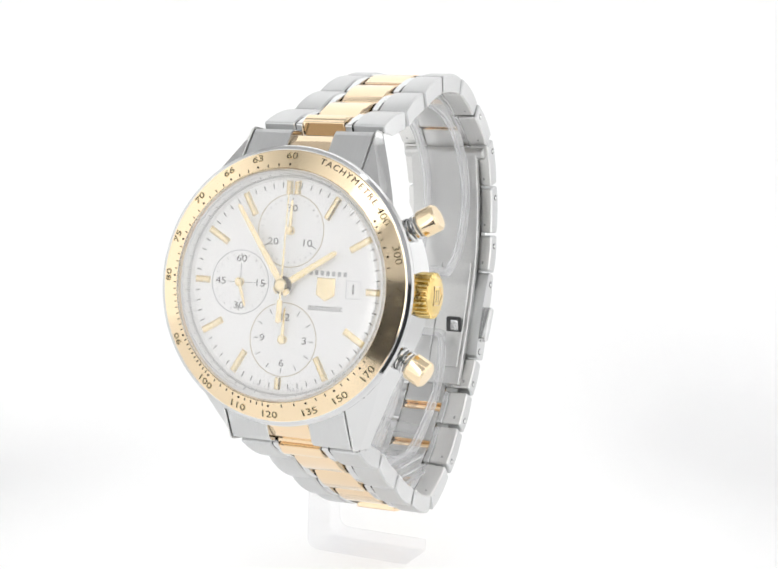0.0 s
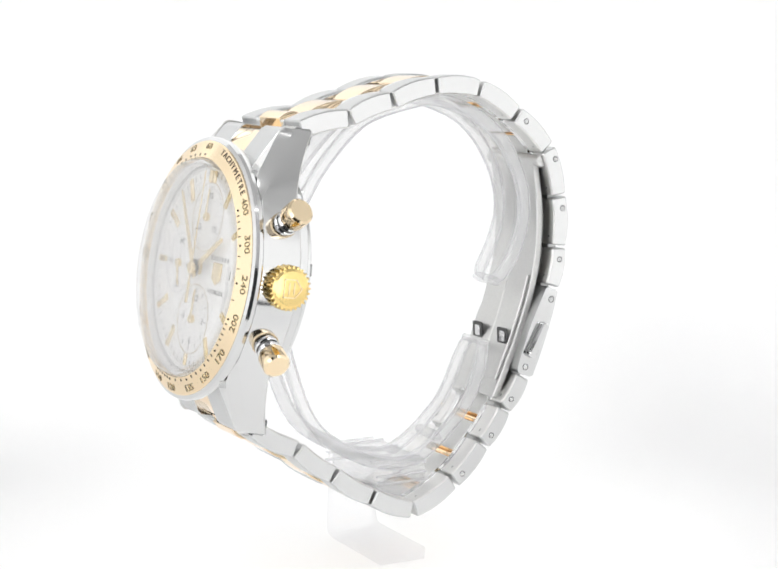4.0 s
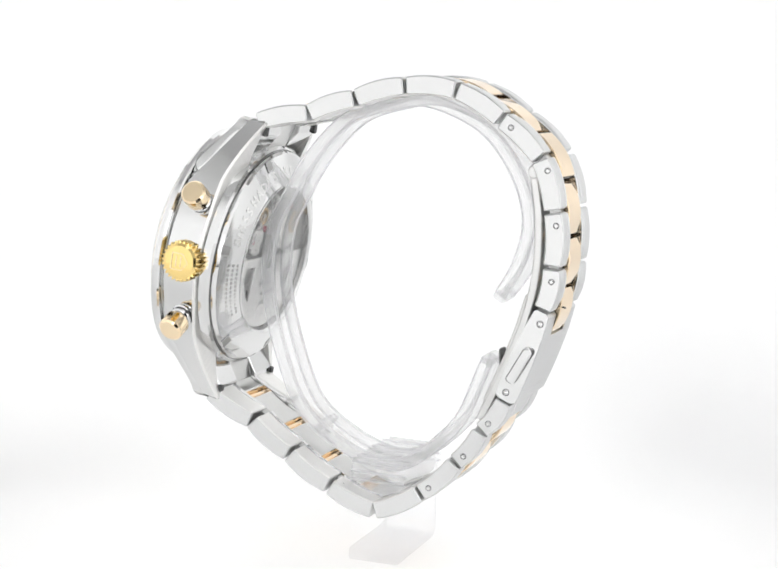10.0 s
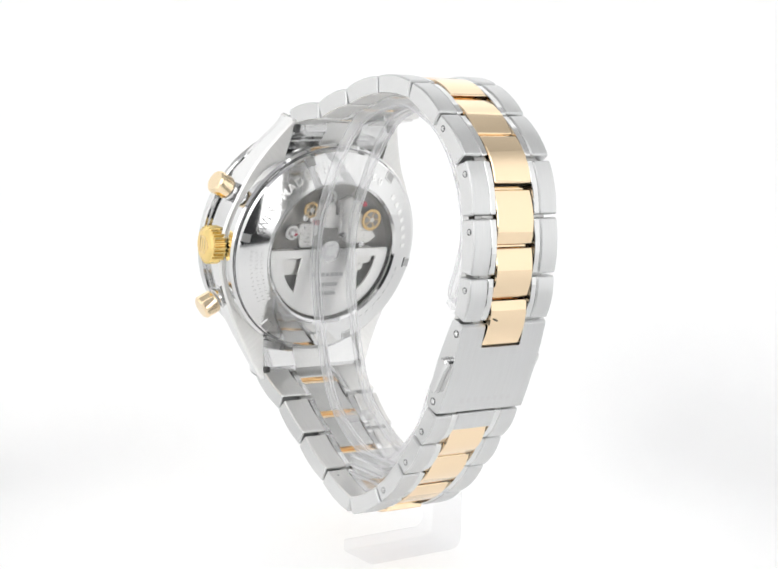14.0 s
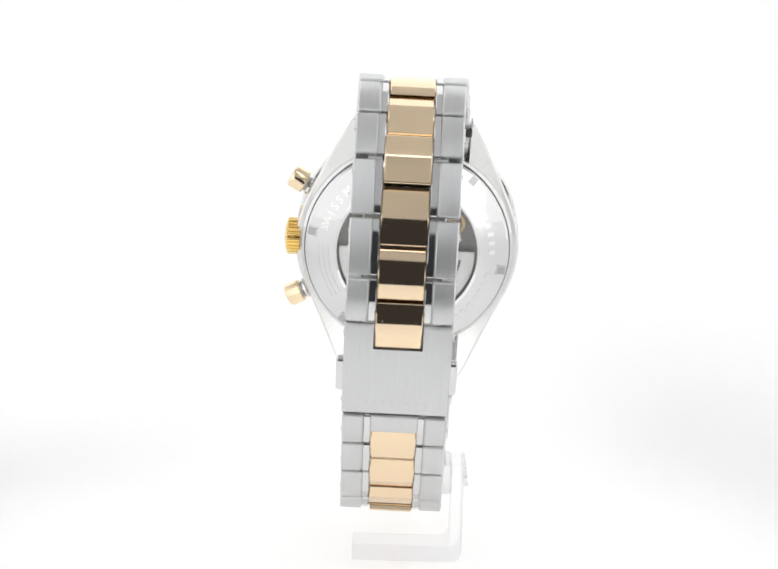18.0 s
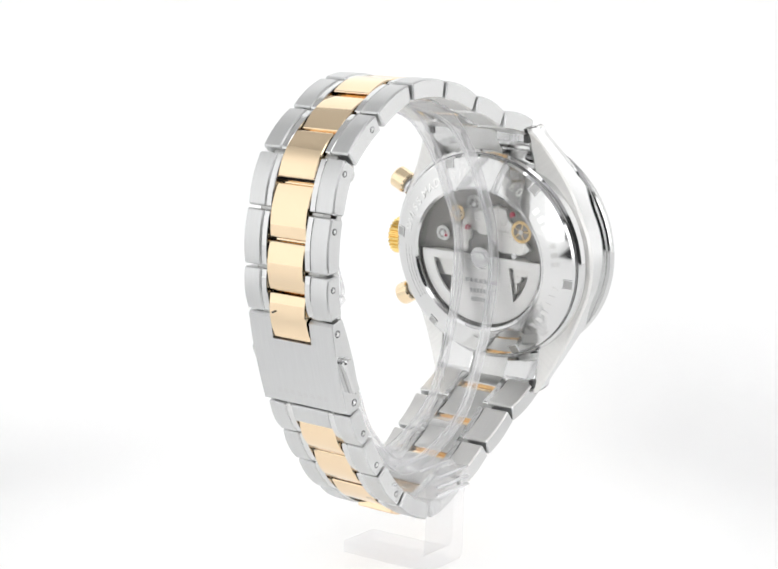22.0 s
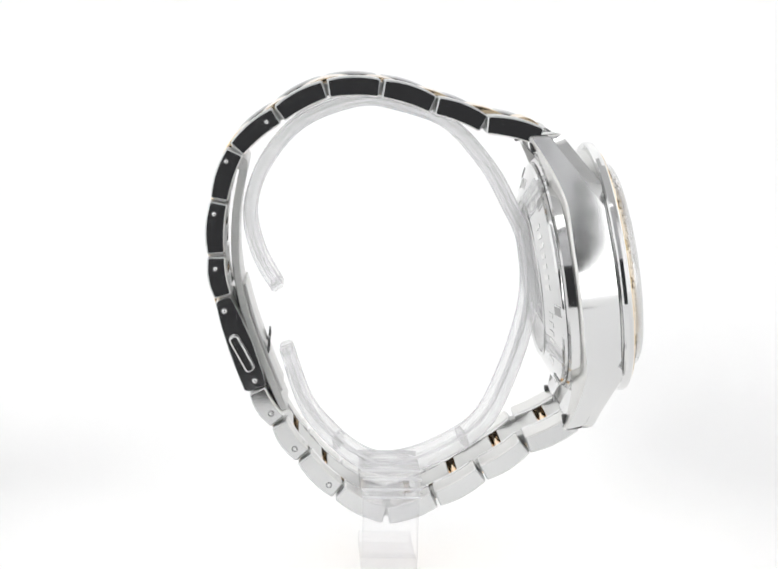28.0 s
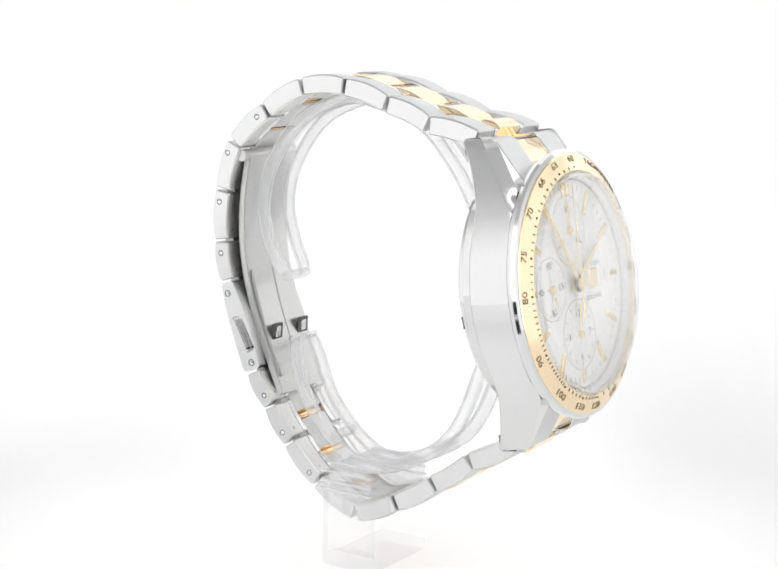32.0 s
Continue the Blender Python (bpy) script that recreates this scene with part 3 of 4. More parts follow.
    # end links between the lugs
    for s in (1, -1):
        prof = [(s * 14.6, -2.5), (s * 16.3, -2.9), (s * 16.8, -3.12), (s * 22.4, -6.5), (s * 22.95, -7.2), (s * 23.2, -11.4), (s * 21.0, -11.2), (s * 16.8, -8.2), (s * 14.6, -8.0)]
        for lo, hi in ((3.45, 9.72), (-9.72, -3.45)):
            bm = slab(prof, lo, hi, 0.12, m=ACROSS)
            bmesh.ops.recalc_face_normals(bm, faces=bm.faces)
            for f in bm.faces:
                if f.normal.z < -0.3 or abs(f.normal.x) > 0.5:
                    f.material_index = 1
            part("end_link", bm, [end_brushed, steel_polished], wristwatch, "brushed steel end link between the lugs")
        prof = [(s * 17.2, -4.0), (s * 19.8, -5.2), (s * 21.2, -6.5), (s * 22.2, -8.0), (s * 22.4, -10.6), (s * 17.2, -9.0)]
        bm = slab(prof, -3.4, 3.4, 0.1, m=ACROSS)
        bmesh.ops.recalc_face_normals(bm, faces=bm.faces)
        for f in bm.faces:
            if f.normal.z < -0.5:
                f.material_index = 1
        part("end_link_centre", bm, [gold_polished, steel_satin], wristwatch, "polished gold middle of the end link")


def bezel():
    ring = part("bezel", lathe([(16.62, 0.53), (16.75, 0.648), (19.25, -0.252), (19.4, -0.38), (19.4, -1.0), (16.62, -1.0)], 160), gold_bezel, wristwatch, "polished gold bezel with engraved speed scale")
    part("bezel_rim", lathe([(19.2, -0.42), (19.5, -0.42), (19.95, -0.7), (20.12, -1.2), (20.05, -1.75), (19.8, -2.0), (18.6, -2.05), (18.6, -1.0)], 160), steel_polished, ring, "polished steel rim under the bezel")
    off = 1.2
    slope = 19.8
    values = [60, 63, 66, 70, 75, 80, 90, 100, 110, 120, 135, 150, 170, 200, 240, 300, 400]

    def seat(r, deg, flip=False):
        px, py = polar(r, deg)
        z = (18.55 - r) * 0.36 + 0.03
        return mat_mm(px, py, z, 0, 0, -deg) @ mat_mm(0, 0, 0, -slope) @ (mat_mm(0, 0, 0, 0, 0, 180) if flip else Matrix())

    for v in values:
        deg = 360 * 60 / v + off
        flip = 100 <= v <= 200
        number = part("numeral", joined([(text_bm(str(v), 1.42, 0.05, -0.006), seat(18.5, deg, flip) @ Matrix.Diagonal((1.32, 1, 1, 1)))]), engraving, ring)
        part("numeral_edge", joined([(text_bm(str(v), 1.42, 0.03, 0.045), seat(18.5, deg, flip) @ Matrix.Diagonal((1.32, 1, 1, 1)))]), gold_index, number, "bright edge of the engraved number")
    letters = []
    at = 15.0
    for ch in "TACHYMETRE":
        step = {"M": 4.3, "H": 3.7, "A": 3.6, "C": 3.6}.get(ch, 3.2)
        at += step / 2
        letters.append((text_bm(ch, 1.3, 0.05, -0.004), seat(18.55, at) @ Matrix.Diagonal((1.12, 1, 1, 1))))
        at += step / 2
    part("scale_word", joined(letters), engraving, ring, "dark engraved scale word")
    dots = []
    marks = []
    stops = values[1:] + [500]
    for a, b in zip(values, stops):
        if b == 500:
            continue
        step = 1 if b <= 75 else (1 if b <= 100 else (2 if b <= 120 else 5))
        if a >= 200:
            step = 20
        v = a
        while v < b:
            marks.append((v, v == a))
            v += step
    marks.append((400, True))
    for v, big in marks:
        dots.append((slab(circle(0.17, 10) if big else rect(0, 0, 0.13, 0.42), -0.02, 0.03), seat(17.25 if big else 17.15, 360 * 60 / v + off)))
    tagged(part("scale_marks", joined(dots), engraving, ring), kind="stuff")


def dial():
    top = -1.55
    plate = part("dial", lathe([(0, top), (15.25, top), (15.25, top - 0.5), (0, top - 0.5)], 128, False), dial_silver, wristwatch, "silver sunray chronograph dial")
    part("flange", lathe([(15.2, top + 0.02), (16.45, -0.25), (16.6, -0.25), (16.6, top - 0.4), (15.2, top - 0.4)], 128), dial_white, plate, "sloping white flange with second marks")
    ticks = []
    for k in range(300):
        deg = k * 1.2
        r0, r1 = (15.4, 16.1) if k % 5 == 0 else (15.45, 15.85)
        rm = (r0 + r1) / 2
        px, py = polar(rm, deg)
        z = top + 0.06 + (rm - 15.2) * 1.04
        ticks.append((slab(rect(0, 0, 0.1, r1 - r0), 0, 0.02), mat_mm(px, py, z, 0, 0, -deg) @ mat_mm(0, 0, 0, 44)))
    tagged(part("flange_marks", joined(ticks), print_grey, plate), kind="stuff")
    ticks = []
    for k in range(60):
        if k % 5:
            px, py = polar(14.45, k * 6)
            ticks.append((slab(rect(0, 0, 0.13, 0.75), 0, 0.03), mat_mm(px, py, top, 0, 0, -k * 6)))
    tagged(part("minute_marks", joined(ticks), print_grey, plate), kind="stuff")

    def bar(w, l, h=0.35):
        o = rect(0, 0, w, l)
        bm = bmesh.new()
        base = [bm.verts.new((x, y, 0)) for x, y in o]
        mid = [bm.verts.new((x, y, h * 0.5)) for x, y in o]
        ridge = [bm.verts.new((x * 0.45, y * 0.92, h)) for x, y in o]
        for a, b in ((base, mid), (mid, ridge)):
            for k in range(4):
                bm.faces.new((a[k], a[(k + 1) % 4], b[(k + 1) % 4], b[k]))
        bm.faces.new(ridge)
        bm.faces.new(base[::-1])
        return bm
    for h in range(1, 12):
        r0, r1 = {3: (12.75, 14.9), 6: (13.2, 14.95), 9: (12.4, 14.75)}.get(h, (11.35, 14.95))
        px, py = polar((r0 + r1) / 2, h * 30 + 0.4)
        part("hour_index", bar(0.95, r1 - r0), gold_index, plate, "raised gold hour marker", m=mm_place(mat_mm(px, py, top, 0, 0, -h * 30)))
    for dx in (-0.55, 0.75):
        part("hour_index", bar(0.95, 1.9), gold_index, plate, "half of the double gold hour marker", m=mm_place(mat_mm(dx + 0.15, 14.1, top)))

    # three counters, each a sunk disc with a printed ring
    def counter(cx, cy, r, words, small, cross=False):
        disc = part("counter", lathe([(0, 0.012), (r, 0.012), (r, -0.1), (0, -0.1)], 72, False), dial_white, plate, "round counter with fine ring", m=mm_place(mat_mm(cx, cy, top)))
        part("counter_ring", lathe([(r - 0.05, 0.01), (r + 0.05, 0.01), (r + 0.05, 0.04), (r - 0.05, 0.04)], 72), ring_tan if not cross else print_pale, disc)
        tk = []
        for k in range(small):
            big = k % (small // len(words)) == 0 if words else False
            l = 0.75 if small <= 12 or big else 0.3
            px, py = polar(r - 0.5 - l / 2, k * 360 / small)
            tk.append((slab(rect(0, 0, 0.11 if l > 0.5 else 0.07, l), 0.012, 0.035), mat_mm(px, py, 0, 0, 0, -k * 360 / small)))
        if cross:
            tk.append((slab(rect(0, 0, 0.06, 5.4), 0.012, 0.03), Matrix()))
            tk.append((slab(rect(0, 0, 5.4, 0.06), 0.012, 0.03), Matrix()))
        tagged(part("counter_marks", joined(tk), print_grey, disc), kind="stuff")
        for word, deg, rr in words:
            px, py = polar(rr, deg)
            part("counter_numeral", joined([(text_bm(word, 1.45, 0.02), mat_mm(px, py, 0.03) @ Matrix.Diagonal((1.25, 1, 1, 1)))]), print_grey, disc)
        return disc
    counter(0.2, 7.9, 5.25, [("30", 0, 3.2), ("10", 122, 3.2), ("20", 238, 3.2)], 30)
    counter(-7.4, 0.05, 4.65, [("60", 0, 3.4), ("15", 90, 3.2), ("30", 180, 3.4), ("45", 270, 3.2)], 20, True)
    counter(0.2, -7.75, 5.3, [("12", 0, 3.2), ("3", 90, 3.4), ("6", 180, 3.4), ("9", 270, 3.4)], 12)
    # date
    win = part("date_window", lathe([(0.01, 0.0), (0.02, 0.0), (0.02, 0.01), (0.01, 0.01)], 4), dial_white, plate, m=mm_place(mat_mm(10.7, 0.05, top)))
    part("date_disc", slab(rect(0, 0, 2.0, 2.4), 0.01, 0.03), dial_white, win, "white date disc")
    for a, b, c, d in ((0, 1.25, 2.26, 0.06), (0, -1.25, 2.26, 0.06), (1.1, 0, 0.06, 2.44), (-1.1, 0, 0.06, 2.44)):
        part("date_frame", slab(rect(a, b, c, d), 0.0, 0.05), print_faint, win)
    part("date_numeral", joined([(text_bm("1", 2.0, 0.02), mat_mm(0, 0, 0.045))]), print_grey, win)
    # applied five-sided emblem, the model name as strokes, and the dial's words
    part("emblem", slab([(-1.4, 1.55), (1.4, 1.55), (1.45, -0.9), (0, -1.8), (-1.45, -0.9)], 0, 0.3, 0.12), gold_index, plate, "plain five-sided gold emblem", m=mm_place(mat_mm(6.45, -0.05, top)))
    for k in range(7):
        part("name_stroke", slab(rect(0, 0, 0.5, 0.66), 0, 0.02), print_pale, plate, m=mm_place(mat_mm(3.9 + k * 0.9, 2.15, top)))
    part("dial_word", joined([(text_bm("automatic", 1.38, 0.02), mat_mm(6.55, -2.75, top + 0.02))]), print_grey, plate, "small grey printed word")
    for word, a0, st in (("SWISS", 195.5, -2.4), ("MADE", 173.0, -2.6)):
        letters = []
        for k, ch in enumerate(word):
            px, py = polar(14.95, a0 + st * k)
            letters.append((text_bm(ch, 0.62, 0.02), mat_mm(px, py, top + 0.02, 0, 0, 180 - (a0 + st * k))))
        part("dial_word", joined(letters), print_pale, plate, "tiny printed word")

    # pointers
    def hand(name, cx, cy, deg, tip, tail, w0, w1, z, label):
        o = [(-w0 / 2, -tail), (w0 / 2, -tail), (w0 / 2, 0), (w1 / 2, tip * 0.96), (0, tip), (-w1 / 2, tip * 0.96), (-w0 / 2, 0)]
        part(name, slab(o, 0, 0.16, 0.05), gold_index, plate, label, m=mm_place(mat_mm(cx, cy, z, 0, 0, -deg)))
    hand("hour_hand", 0, 0, 57.2, 9.7, 1.6, 1.05, 0.8, top + 0.75, "gold baton hour hand")
    hand("minute_hand", 0, 0, -35.2, 13.9, 1.6, 1.05, 0.65, top + 1.05, "gold baton minute hand")
    hand("chronograph_hand", 0, 0, 0.8, 14.9, 5.4, 0.3, 0.16, top + 1.35, "thin gold chronograph seconds hand")
    part("chronograph_tail", slab(rect(0, -3.7, 0.85, 3.2, 0.1, 2), 0, 0.14, 0.04), gold_index, plate, m=mm_place(mat_mm(0, 0, top + 1.35, 0, 0, -0.8)))
    # dark ring in the engraving colour paints shadow round the hub
    part("hub_shadow_ring", lathe([(0.9, 0.7), (1.35, 0.7), (1.35, 1.0), (0.9, 1.0)], 32), engraving, plate, "dark ring painted as the shadow round the hand hub", m=mm_place(mat_mm(0, 0, top)))
    part("centre_hub", lathe([(0, 1.75), (0.75, 1.75), (0.95, 1.6), (0.95, 0), (0, 0)], 32, False), gold_index, plate, m=mm_place(mat_mm(0, 0, top)))
    for cx, cy, deg, tip in ((0.2, 7.9, 1.5, 4.4), (-7.4, 0.05, 161, 3.7), (0.2, -7.75, 2.0, 4.6)):
        hand("counter_hand", cx, cy, deg, tip, 0.5, 0.5, 0.3, top + 0.35, "small gold counter hand")
        part("counter_hub", lathe([(0, 0.62), (0.5, 0.62), (0.65, 0.5), (0.65, 0), (0, 0)], 24, False), gold_index, plate, m=mm_place(mat_mm(cx, cy, top)))


def crystal():
    outer = [(16.45, 0.3), (16.4, 1.2), (16.2, 1.6), (15.8, 1.85)] + [(15.3 * (1 - k / 12), 1.95 + 0.7 * (1 - (1 - k / 12) ** 2)) for k in range(13)]
    inner = [(15.1 * (k / 12), 2.15 - 0.7 * ((k / 12) ** 2)) for k in range(13)] + [(15.75, 1.2), (15.9, 0.3)]
    ob = part("crystal", lathe(outer + inner, 128), sapphire, wristwatch, "clear domed watch crystal")
    ob.visible_shadow = False


def controls():
    # fluted crown
    n, pts = 26, []
    for k in range(n * 4):
        r = 3.28 if (k % 4) in (1, 2) else 2.9
        a = 6.28318531 * k / (n * 4)
        pts.append((r * math.cos(a), r * math.sin(a)))
    out = mat_mm(0, 0.1, -6.1, 0, 90, 0)
    crown = part("crown", slab(pts, 18.9, 21.3, 0.12), gold_yellow, wristwatch, "fluted yellow gold winding crown", m=mm_place(out))
    part("crown_face", lathe([(0, 21.75), (1.6, 21.7), (2.5, 21.55), (2.9, 21.25), (0, 21.2)], 48, False), gold_yellow, crown)
    part("crown_neck", lathe([(0, 18.0), (1.7, 18.0), (1.7, 18.95), (0, 18.95)], 32, False), steel_dark, crown)
    shield = [(-1.3, 1.25), (1.3, 1.25), (1.3, -0.6), (0, -1.6), (-1.3, -0.6)]
    turn = mat_mm(0, 0, 21.72, 0, 0, 92)
    for a, b in zip(shield, shield[1:] + shield[:1]):
        a, b = Vector(a), Vector(b)
        d = b - a
        bm = slab(rect(0, 0, d.length + 0.1, 0.13), -0.06, 0.05)
        part("crown_emblem", bm, gold_polished, crown, m=mm_place(turn @ mat_mm((a.x + b.x) / 2, (a.y + b.y) / 2, 0, 0, 0, math.degrees(math.atan2(d.y, d.x)))))
    for yy, ww in ((0.45, 1.7), (-0.35, 1.7)):
        part("crown_emblem", slab(rect(0, yy, ww, 0.16), -0.06, 0.05), gold_polished, crown, m=mm_place(turn))
    # two chronograph pushers, set along the case's radius
    for sy in (1, -1):
        ang = math.degrees(math.atan2(11.1, 20.6)) * sy
        m = mat_mm(0, 0, -6.1, 0, 0, ang) @ mat_mm(0, 0, 0, 0, 90, 0)
        cap = [(0, 23.8), (1.68, 23.8), (1.98, 23.5), (2.02, 23.3), (2.02, 21.2), (1.85, 20.95), (0, 20.95)]
        push = part("pusher", lathe(cap, 40, False), gold_bezel, wristwatch, "round gold chronograph pusher", m=mm_place(m))
        part("pusher_stem", lathe([(0, 18.0), (1.95, 18.0), (1.95, 19.4), (1.75, 19.55), (0, 19.55)], 32, False), steel_polished, push, "steel pusher collar")
        part("pusher_groove", lathe([(0, 19.6), (1.35, 19.6), (1.35, 21.4), (0, 21.4)], 32, False), slot_grey, push)
        part("pusher_ring", lathe([(1.3, 19.9), (1.7, 19.9), (1.8, 20.05), (1.8, 20.4), (1.65, 20.55), (1.3, 20.55)], 32), steel_polished, push, "polished steel ring on the stem")


def case_back():
    cap = part("case_back", lathe([(17.9, -10.2), (17.9, -10.75), (17.55, -11.1), (13.3, -12.85), (12.7, -12.95), (12.3, -12.8), (12.3, -9.0), (17.5, -9.0)], 128), steel_polished, wristwatch, "polished steel screwed case back with engraved words")
    part("window_rim", lathe([(12.3, -12.8), (12.75, -13.1), (12.95, -13.05), (12.8, -12.85)], 96), steel_polished, cap)
    part("back_groove", lathe([(17.95, -9.9), (18.12, -9.9), (18.12, -10.22), (17.95, -10.22)], 96), steel_dark, cap)
    glass = part("back_window", lathe([(0, -12.9), (11.9, -12.85), (12.3, -12.7), (12.3, -12.1), (0, -12.1)], 96, False), back_glass, cap, "clear round exhibition window")
    glass.visible_shadow = False
    slope = 22.4

    def seat(r, deg):
        """Deg clockwise from twelve as seen from behind."""
        px, py = polar(r, -deg)
        z = -12.85 + (r - 13.3) * 0.412 - 0.03
        return mat_mm(px, py, z, 0, 0, deg) @ mat_mm(0, 0, 0, 0, 180, 0) @ mat_mm(0, 0, 0, -slope)
    for k in range(6):
        slot = part("key_slot", joined([(slab(rect(0, 0, 1.5, 1.6), -0.05, 0.06), seat(16.9, k * 60 - 20.8))]), slot_grey, cap, "square spanner slot")
        edges = [(slab(rect(a, b, c, d), -0.05, 0.1), seat(16.9, k * 60 - 20.8)) for a, b, c, d in ((0.8, 0, 0.16, 1.75), (-0.8, 0, 0.16, 1.75), (0, -0.8, 1.75, 0.16))]
        part("slot_edge", joined(edges), steel_polished, slot)
    for word, a0, st in (("SWISS", -75.5, 5.4), ("MADE", -45.9, 6.4), ("SINCE", -18.5, 5.6), ("1860", 16, 5.8)):
        letters = [(text_bm(ch, 2.1, 0.05, 0.03), seat(14.9, a0 + k * st)) for k, ch in enumerate(word)]
        part("engraved_word", joined(letters), back_print, cap, "pale engraved word")
    for a0, n in ((50, 7), (104, 8)):
        for k in range(n):
            part("engraved_stroke", joined([(slab(rect(0, 0, 0.8, 1.15), -0.02, 0.015), seat(14.9, a0 + k * 6.2))]), back_print if a0 < 90 else stroke_steel, cap)
    fine = []
    for row in range(3):
        for k in range(13):
            fine.append((slab(rect(0, 0, 0.5, 0.4), -0.02, 0.02), seat(13.9 + row * 0.85, -124 + k * 2.9)))
    tagged(part("fine_engraving", joined(fine), stroke_steel, cap), kind="stuff")
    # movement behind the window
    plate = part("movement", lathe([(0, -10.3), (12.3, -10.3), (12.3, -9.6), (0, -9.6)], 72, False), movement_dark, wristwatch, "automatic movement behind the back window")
    rng = random.Random(4)
    for k in range(16):
        a, r = k * 22.5 + rng.uniform(-9, 9), rng.uniform(4.5, 9.6)
        px, py = polar(r, a)
        w, h = rng.uniform(2.4, 5.2), rng.uniform(2.0, 4.0)
        part("bridge", slab(rect(px, py, w, h, 0.8, 3), -10.8 - 0.04 * k, -10.3, 0.12), movement_plate, plate)
    part("cock", slab([(-3.4, 9.6), (-9.6, 2.2), (-8.2, 1.2), (-2.0, 4.2), (-1.2, 8.8)], -11.2, -10.4, 0.15), movement_plate, plate, "polished balance bridge")
    for px, py, r, mt in ((-8.0, 5.4, 2.0, brass), (4.6, 7.4, 1.5, brass), (1.2, 9.4, 1.5, steel_satin), (7.8, 3.4, 1.4, steel_satin)):
        tooth = []
        for k in range(72):
            rr = r if k % 2 else r - 0.18
            tooth.append((rr * math.cos(6.2832 * k / 72), rr * math.sin(6.2832 * k / 72)))
        w = part("gear_wheel", joined([(slab(tooth, -11.5, -11.3), mat_mm(px, py, 0))]), mt, plate, "toothed brass wheel")
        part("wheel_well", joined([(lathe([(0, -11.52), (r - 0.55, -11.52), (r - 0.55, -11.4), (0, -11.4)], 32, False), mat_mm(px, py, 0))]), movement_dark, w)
        for k in range(5):
            part("wheel_spoke", joined([(slab(rect(0, (r - 0.4) / 2, 0.22, r - 0.4), -11.56, -11.5), mat_mm(px, py, 0, 0, 0, 72 * k + 15))]), mt, w)
        part("wheel_arbor", joined([(lathe([(0, -11.7), (0.45, -11.65), (0.5, -11.2), (0, -11.2)], 16, False), mat_mm(px, py, 0))]), steel_polished, w)
    for px, py in ((-6.2, 8.2), (7.2, 3.2), (2.8, 5.0)):
        part("jewel", joined([(lathe([(0, -11.55), (0.42, -11.52), (0.5, -11.0), (0, -11.0)], 16, False), mat_mm(px, py, 0))]), ruby, plate, "small ruby bearing jewel")
        part("screw", joined([(lathe([(0, -11.5), (0.55, -11.5), (0.6, -11.0), (0, -11.0)], 16, False), mat_mm(-px * 0.9, py - 2.2, 0))]), steel_polished, plate)
    # half-moon rotor with an opening either side of the middle web
    ring = [polar(11.9, 90 + k * 180 / 40) for k in range(41)]
    rim = [polar(9.6, 270 - k * 180 / 40) for k in range(41)]
    rotor = part("rotor", slab(ring + rim, -12.0, -11.6, 0.08), rotor_satin, plate, "half-moon winding rotor with printed words")
    fan = [polar(9.65, 138 + k * 84 / 16) for k in range(17)] + [(-5.6, -0.8), (-1.6, 0.6), (1.6, 0.6), (5.6, -0.8)]
    part("rotor_web", slab(fan, -11.98, -11.62, 0.06), rotor_satin, rotor)
    part("rotor_bar", slab([(-11.8, 0.4), (11.8, 0.4), (11.7, -1.1), (-11.7, -1.1)], -11.97, -11.63, 0.05), rotor_satin, rotor)
    part("rotor_hub", lathe([(0, -12.12), (1.0, -12.12), (1.1, -12.02), (1.9, -12.02), (2.0, -11.9), (2.0, -11.4), (0, -11.4)], 40, False), steel_polished, rotor)
    for row, (wd, yy) in enumerate(((6.6, -4.2), (4.6, -6.0), (4.2, -7.6))):
        for k in range(7):
            part("rotor_stroke", slab(rect(-wd / 2 + (k + 0.5) * wd / 7, yy, wd / 10, 0.7), -12.03, -11.97), print_pale, rotor)


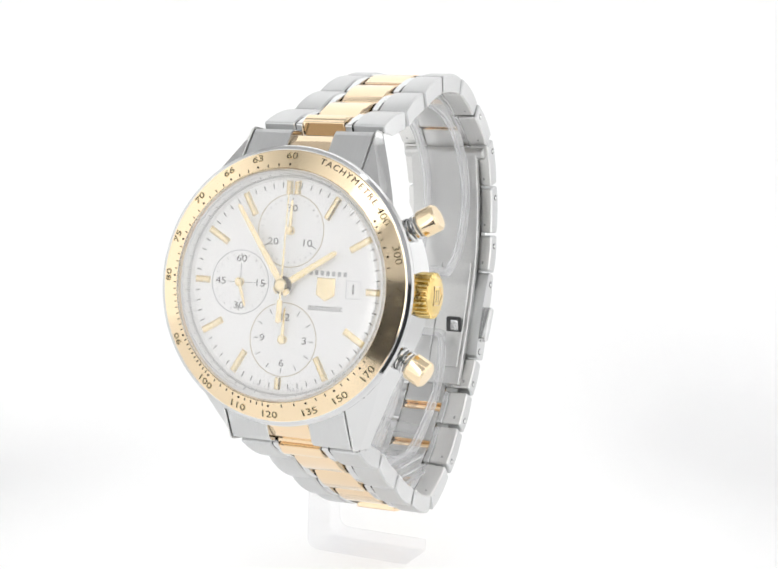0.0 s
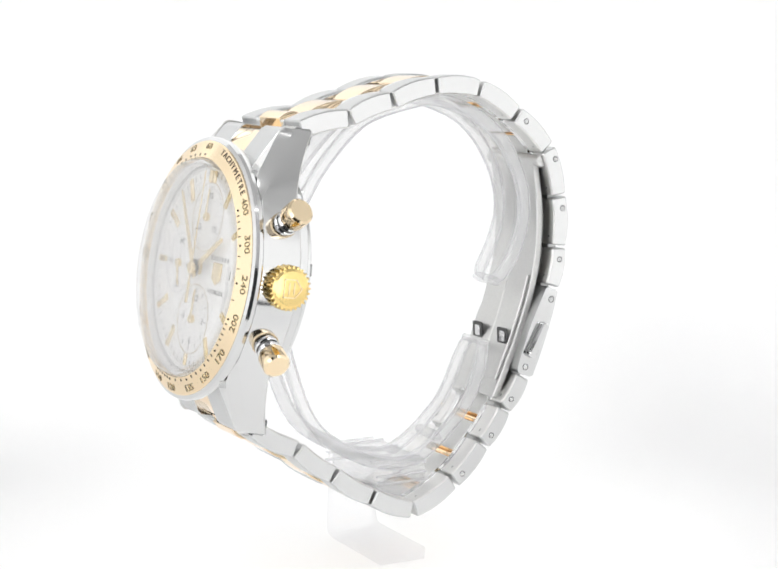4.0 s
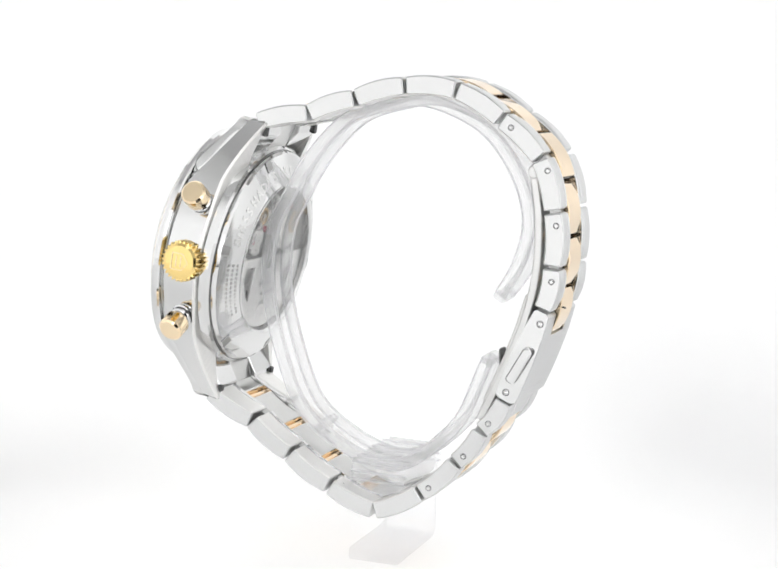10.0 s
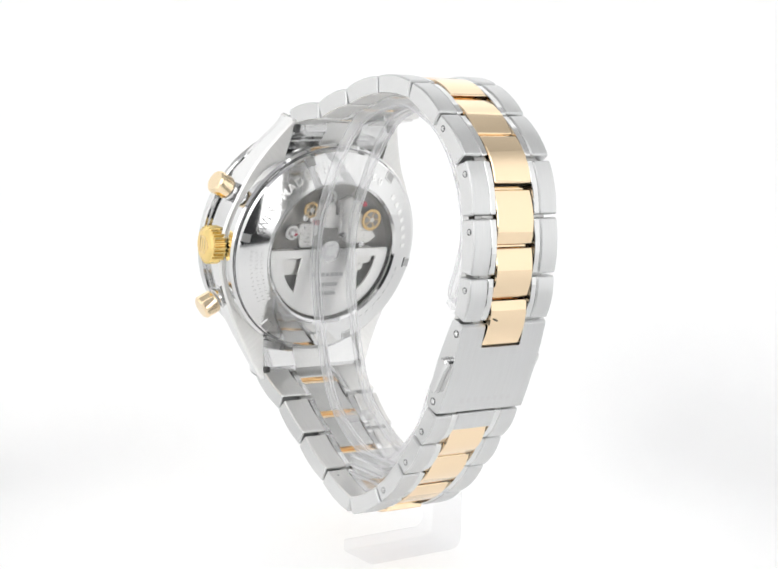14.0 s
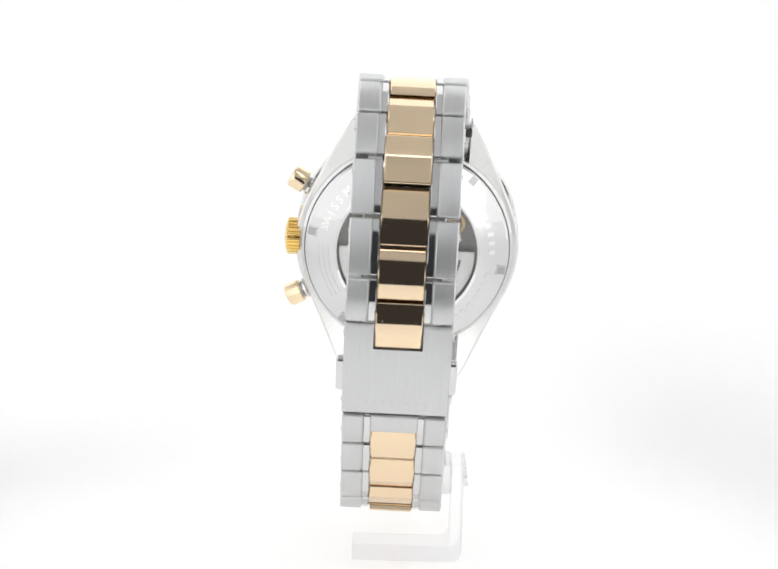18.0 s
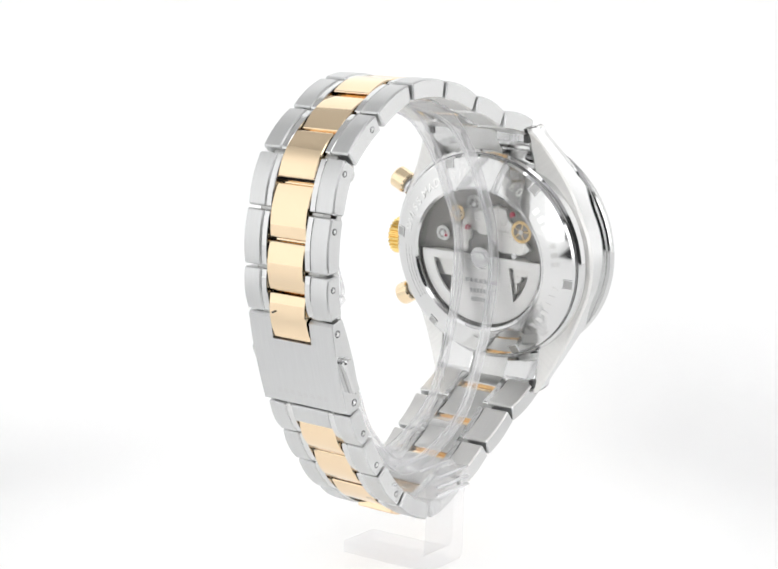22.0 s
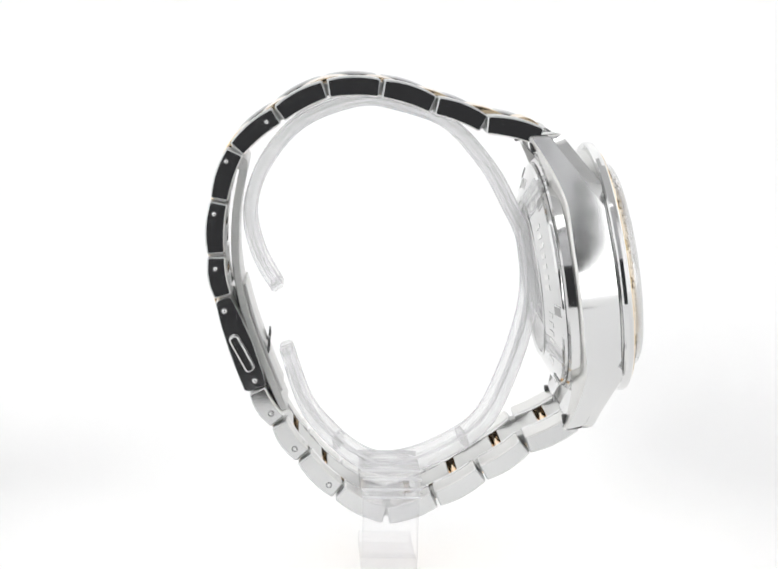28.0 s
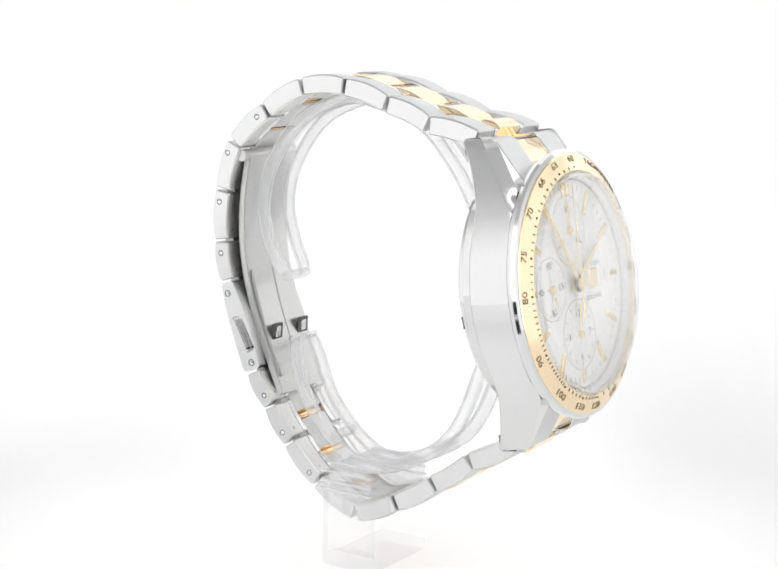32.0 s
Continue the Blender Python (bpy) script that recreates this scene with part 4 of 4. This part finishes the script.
# ---------------------------------------------------------------- the clear display stand
def stand():
    half = 3.9
    holder = tagged(new("watch_stand"), "clear acrylic C-shaped watch display stand on the white floor", "stand")
    HOME[holder] = pose(0, 0, 0.00012, 0, 0, -31.5)
    curve = spline([(19.5, 44.2), (22.7, 49.8), (24.2, 57.0), (21.9, 64.8), (15.9, 72.0), (6.6, 75.8), (-0.3, 75.2), (-8.4, 72.3), (-15.0, 65.6), (-19.0, 59.0), (-22.0, 52.6),
                    (-22.7, 43.1), (-20.0, 31.9), (-15.4, 22.2), (-7.4, 16.7), (0.0, 14.6), (5.0, 15.7), (9.9, 19.4), (14.6, 25.0), (18.0, 34.2)], 5)
    # the ring stands slightly askew on its saddle
    drift = [-1.35 + 0.036 * p[0] for p in curve]
    # channel section: a web with a ridge, and a raised rim along both edges
    mid = Vector((0, 45))

    def swept(sec):
        bm, rows, n = bmesh.new(), [], len(sec)
        for k, p in enumerate(curve):
            p = Vector(p)
            d = (Vector(curve[min(k + 1, len(curve) - 1)]) - Vector(curve[max(k - 1, 0)])).normalized()
            nrm = Vector((-d.y, d.x))
            if nrm.dot(mid - p) < 0:
                nrm = -nrm
            end = min(k, len(curve) - 1 - k)
            f = 1.0 if end > 3 else (0.55, 0.8, 0.92, 0.98)[end]
            rows.append([bm.verts.new((drift[k] + sx * f, (p + nrm * h).x, (p + nrm * h).y)) for sx, h in sec])
        for r0, r1 in zip(rows, rows[1:]):
            for k in range(n):
                bm.faces.new((r0[k], r0[(k + 1) % n], r1[(k + 1) % n], r1[k]))
        bm.faces.new(rows[0])
        bm.faces.new(rows[-1])
        return bm
    e = half - 0.8
    ring = part("c_ring", swept([(-e, 0.1), (e, 0.1), (e, 1.0), (1.6, 0.95), (1.4, 1.3), (1.1, 1.3), (0.9, 0.95), (-0.9, 0.95), (-1.1, 1.3), (-1.4, 1.3), (-1.6, 0.95), (-e, 1.0)]), acrylic, holder, "clear acrylic C-shaped ring")
    for s in (1, -1):
        sec = [(s * (e + 0.02), 0.1), (s * (half - 0.3), 0.0), (s * half, 0.3), (s * half, 1.8), (s * (half - 0.3), 2.1), (s * (e + 0.25), 2.1), (s * (e + 0.02), 1.9)]
        part("ring_rim", swept(sec), acrylic_rim, ring, "raised rim of the clear ring, its brightness painted milky")
        # added milky strips paint the bright lines along the rim
        for x, h in ((half - 0.12, 2.0), (e + 0.1, 2.08), (half - 0.14, 0.12)):
            sec = [(s * x + 0.13 * math.cos(a * 1.0472), h + 0.13 * math.sin(a * 1.0472)) for a in range(6)]
            part("rim_highlight", swept(sec), acrylic_edge, ring, "milky strip painting the bright edge of the ring")
    # rounded walls that close the channel at its tips and beside the saddle
    for k, j in ((0, 1), (-1, -2), (67, 66), (84, 85)):
        p, q = Vector(curve[k]), Vector(curve[j])
        d = (q - p).normalized()
        nrm = Vector((-d.y, d.x)) if Vector((-d.y, d.x)).dot(mid - p) > 0 else Vector((d.y, -d.x))
        place = Matrix(((1, 0, 0, drift[k]), (0, nrm.x, d.x, p.x + nrm.x * 1.05), (0, nrm.y, d.y, p.y + nrm.y * 1.05), (0, 0, 0, 1)))
        part("ring_end", slab(rect(0, 0, 2 * half - 1.6, 2.1, 0.6, 4), -0.5, 0.7, 0.3, m=place), acrylic_rim, ring, "rounded clear end wall of the ring")
    # ribbed saddle under the ring, reaching out to the leg
    belly = [(-4.7, 16.4), (-4.8, 13.6)] + [(4.7 * math.sin(radians(a)), 13.1 - 2.5 * math.cos(radians(a))) for a in range(-72, 73, 12)] + [(4.8, 13.6), (4.7, 16.4)]
    saddle = part("saddle", slab(belly, -10.4, 4.2, 0.3, m=ACROSS), acrylic_block, holder, "ribbed clear saddle block")
    for z, deep in ((16.1, 0.25), (14.5, 0.4), (13.2, 0.55)):
        part("saddle_rib", slab(rect(0, z, 9.5, 0.36, 0.15, 2), 4.1, 4.2 + deep, 0.08, m=ACROSS), acrylic_edge, saddle)
        part("saddle_rib", slab(rect(0, z, 9.3, 0.36, 0.15, 2), -12.45 - deep, -12.38, 0.02, m=ACROSS), acrylic_edge, saddle)
    for x in (-9.2, -4.6, 2.2):
        part("saddle_rib", slab(rect(x, 0, 0.5, 9.4, 0.2, 2), 16.35, 16.8, 0.08), acrylic_edge, saddle)
    side = [(-12.4, 16.2), (-10.4, 16.2), (-10.4, 3.4), (-9.9, 2.4), (-9.0, 2.0), (5.5, 2.0), (5.5, 0.0), (-10.8, 0.0), (-11.9, 0.5), (-12.4, 1.6)]
    bm = slab(side, -4.4, 4.4, 0.25, m=Matrix(((1, 0, 0, 0), (0, 0, -1, 0), (0, 1, 0, 0), (0, 0, 0, 1))))
    part("leg_and_foot", bm, acrylic_leg, holder, "bent clear leg running into a flat foot")
    for ob in holder.children_recursive:
        ob.visible_shadow = False
    return holder


tent()
case_body()
bezel()
dial()
crystal()
controls()
case_back()
bracelet()
buckle()
watch_stand = stand()


def motions():
    """The hidden turntable carries watch and stand round at an even pace, about 8.7 degrees a second."""
    wobble = [0.25, -0.04, -0.17, -0.40, 0.03, 0.17, 0.21, 0.22, -0.28]
    rows = []
    for k in range(33):
        j = min(int(k / 4), len(wobble) - 2)
        f = k / 4 - j
        extra = wobble[j] * (1 - f) + wobble[j + 1] * f
        rows.append((float(k), pose(0, 0, 0, 0, 0, 7.583 - 8.674 * k + extra)))
    walk(wristwatch, rows)
    walk(watch_stand, rows)


motions()
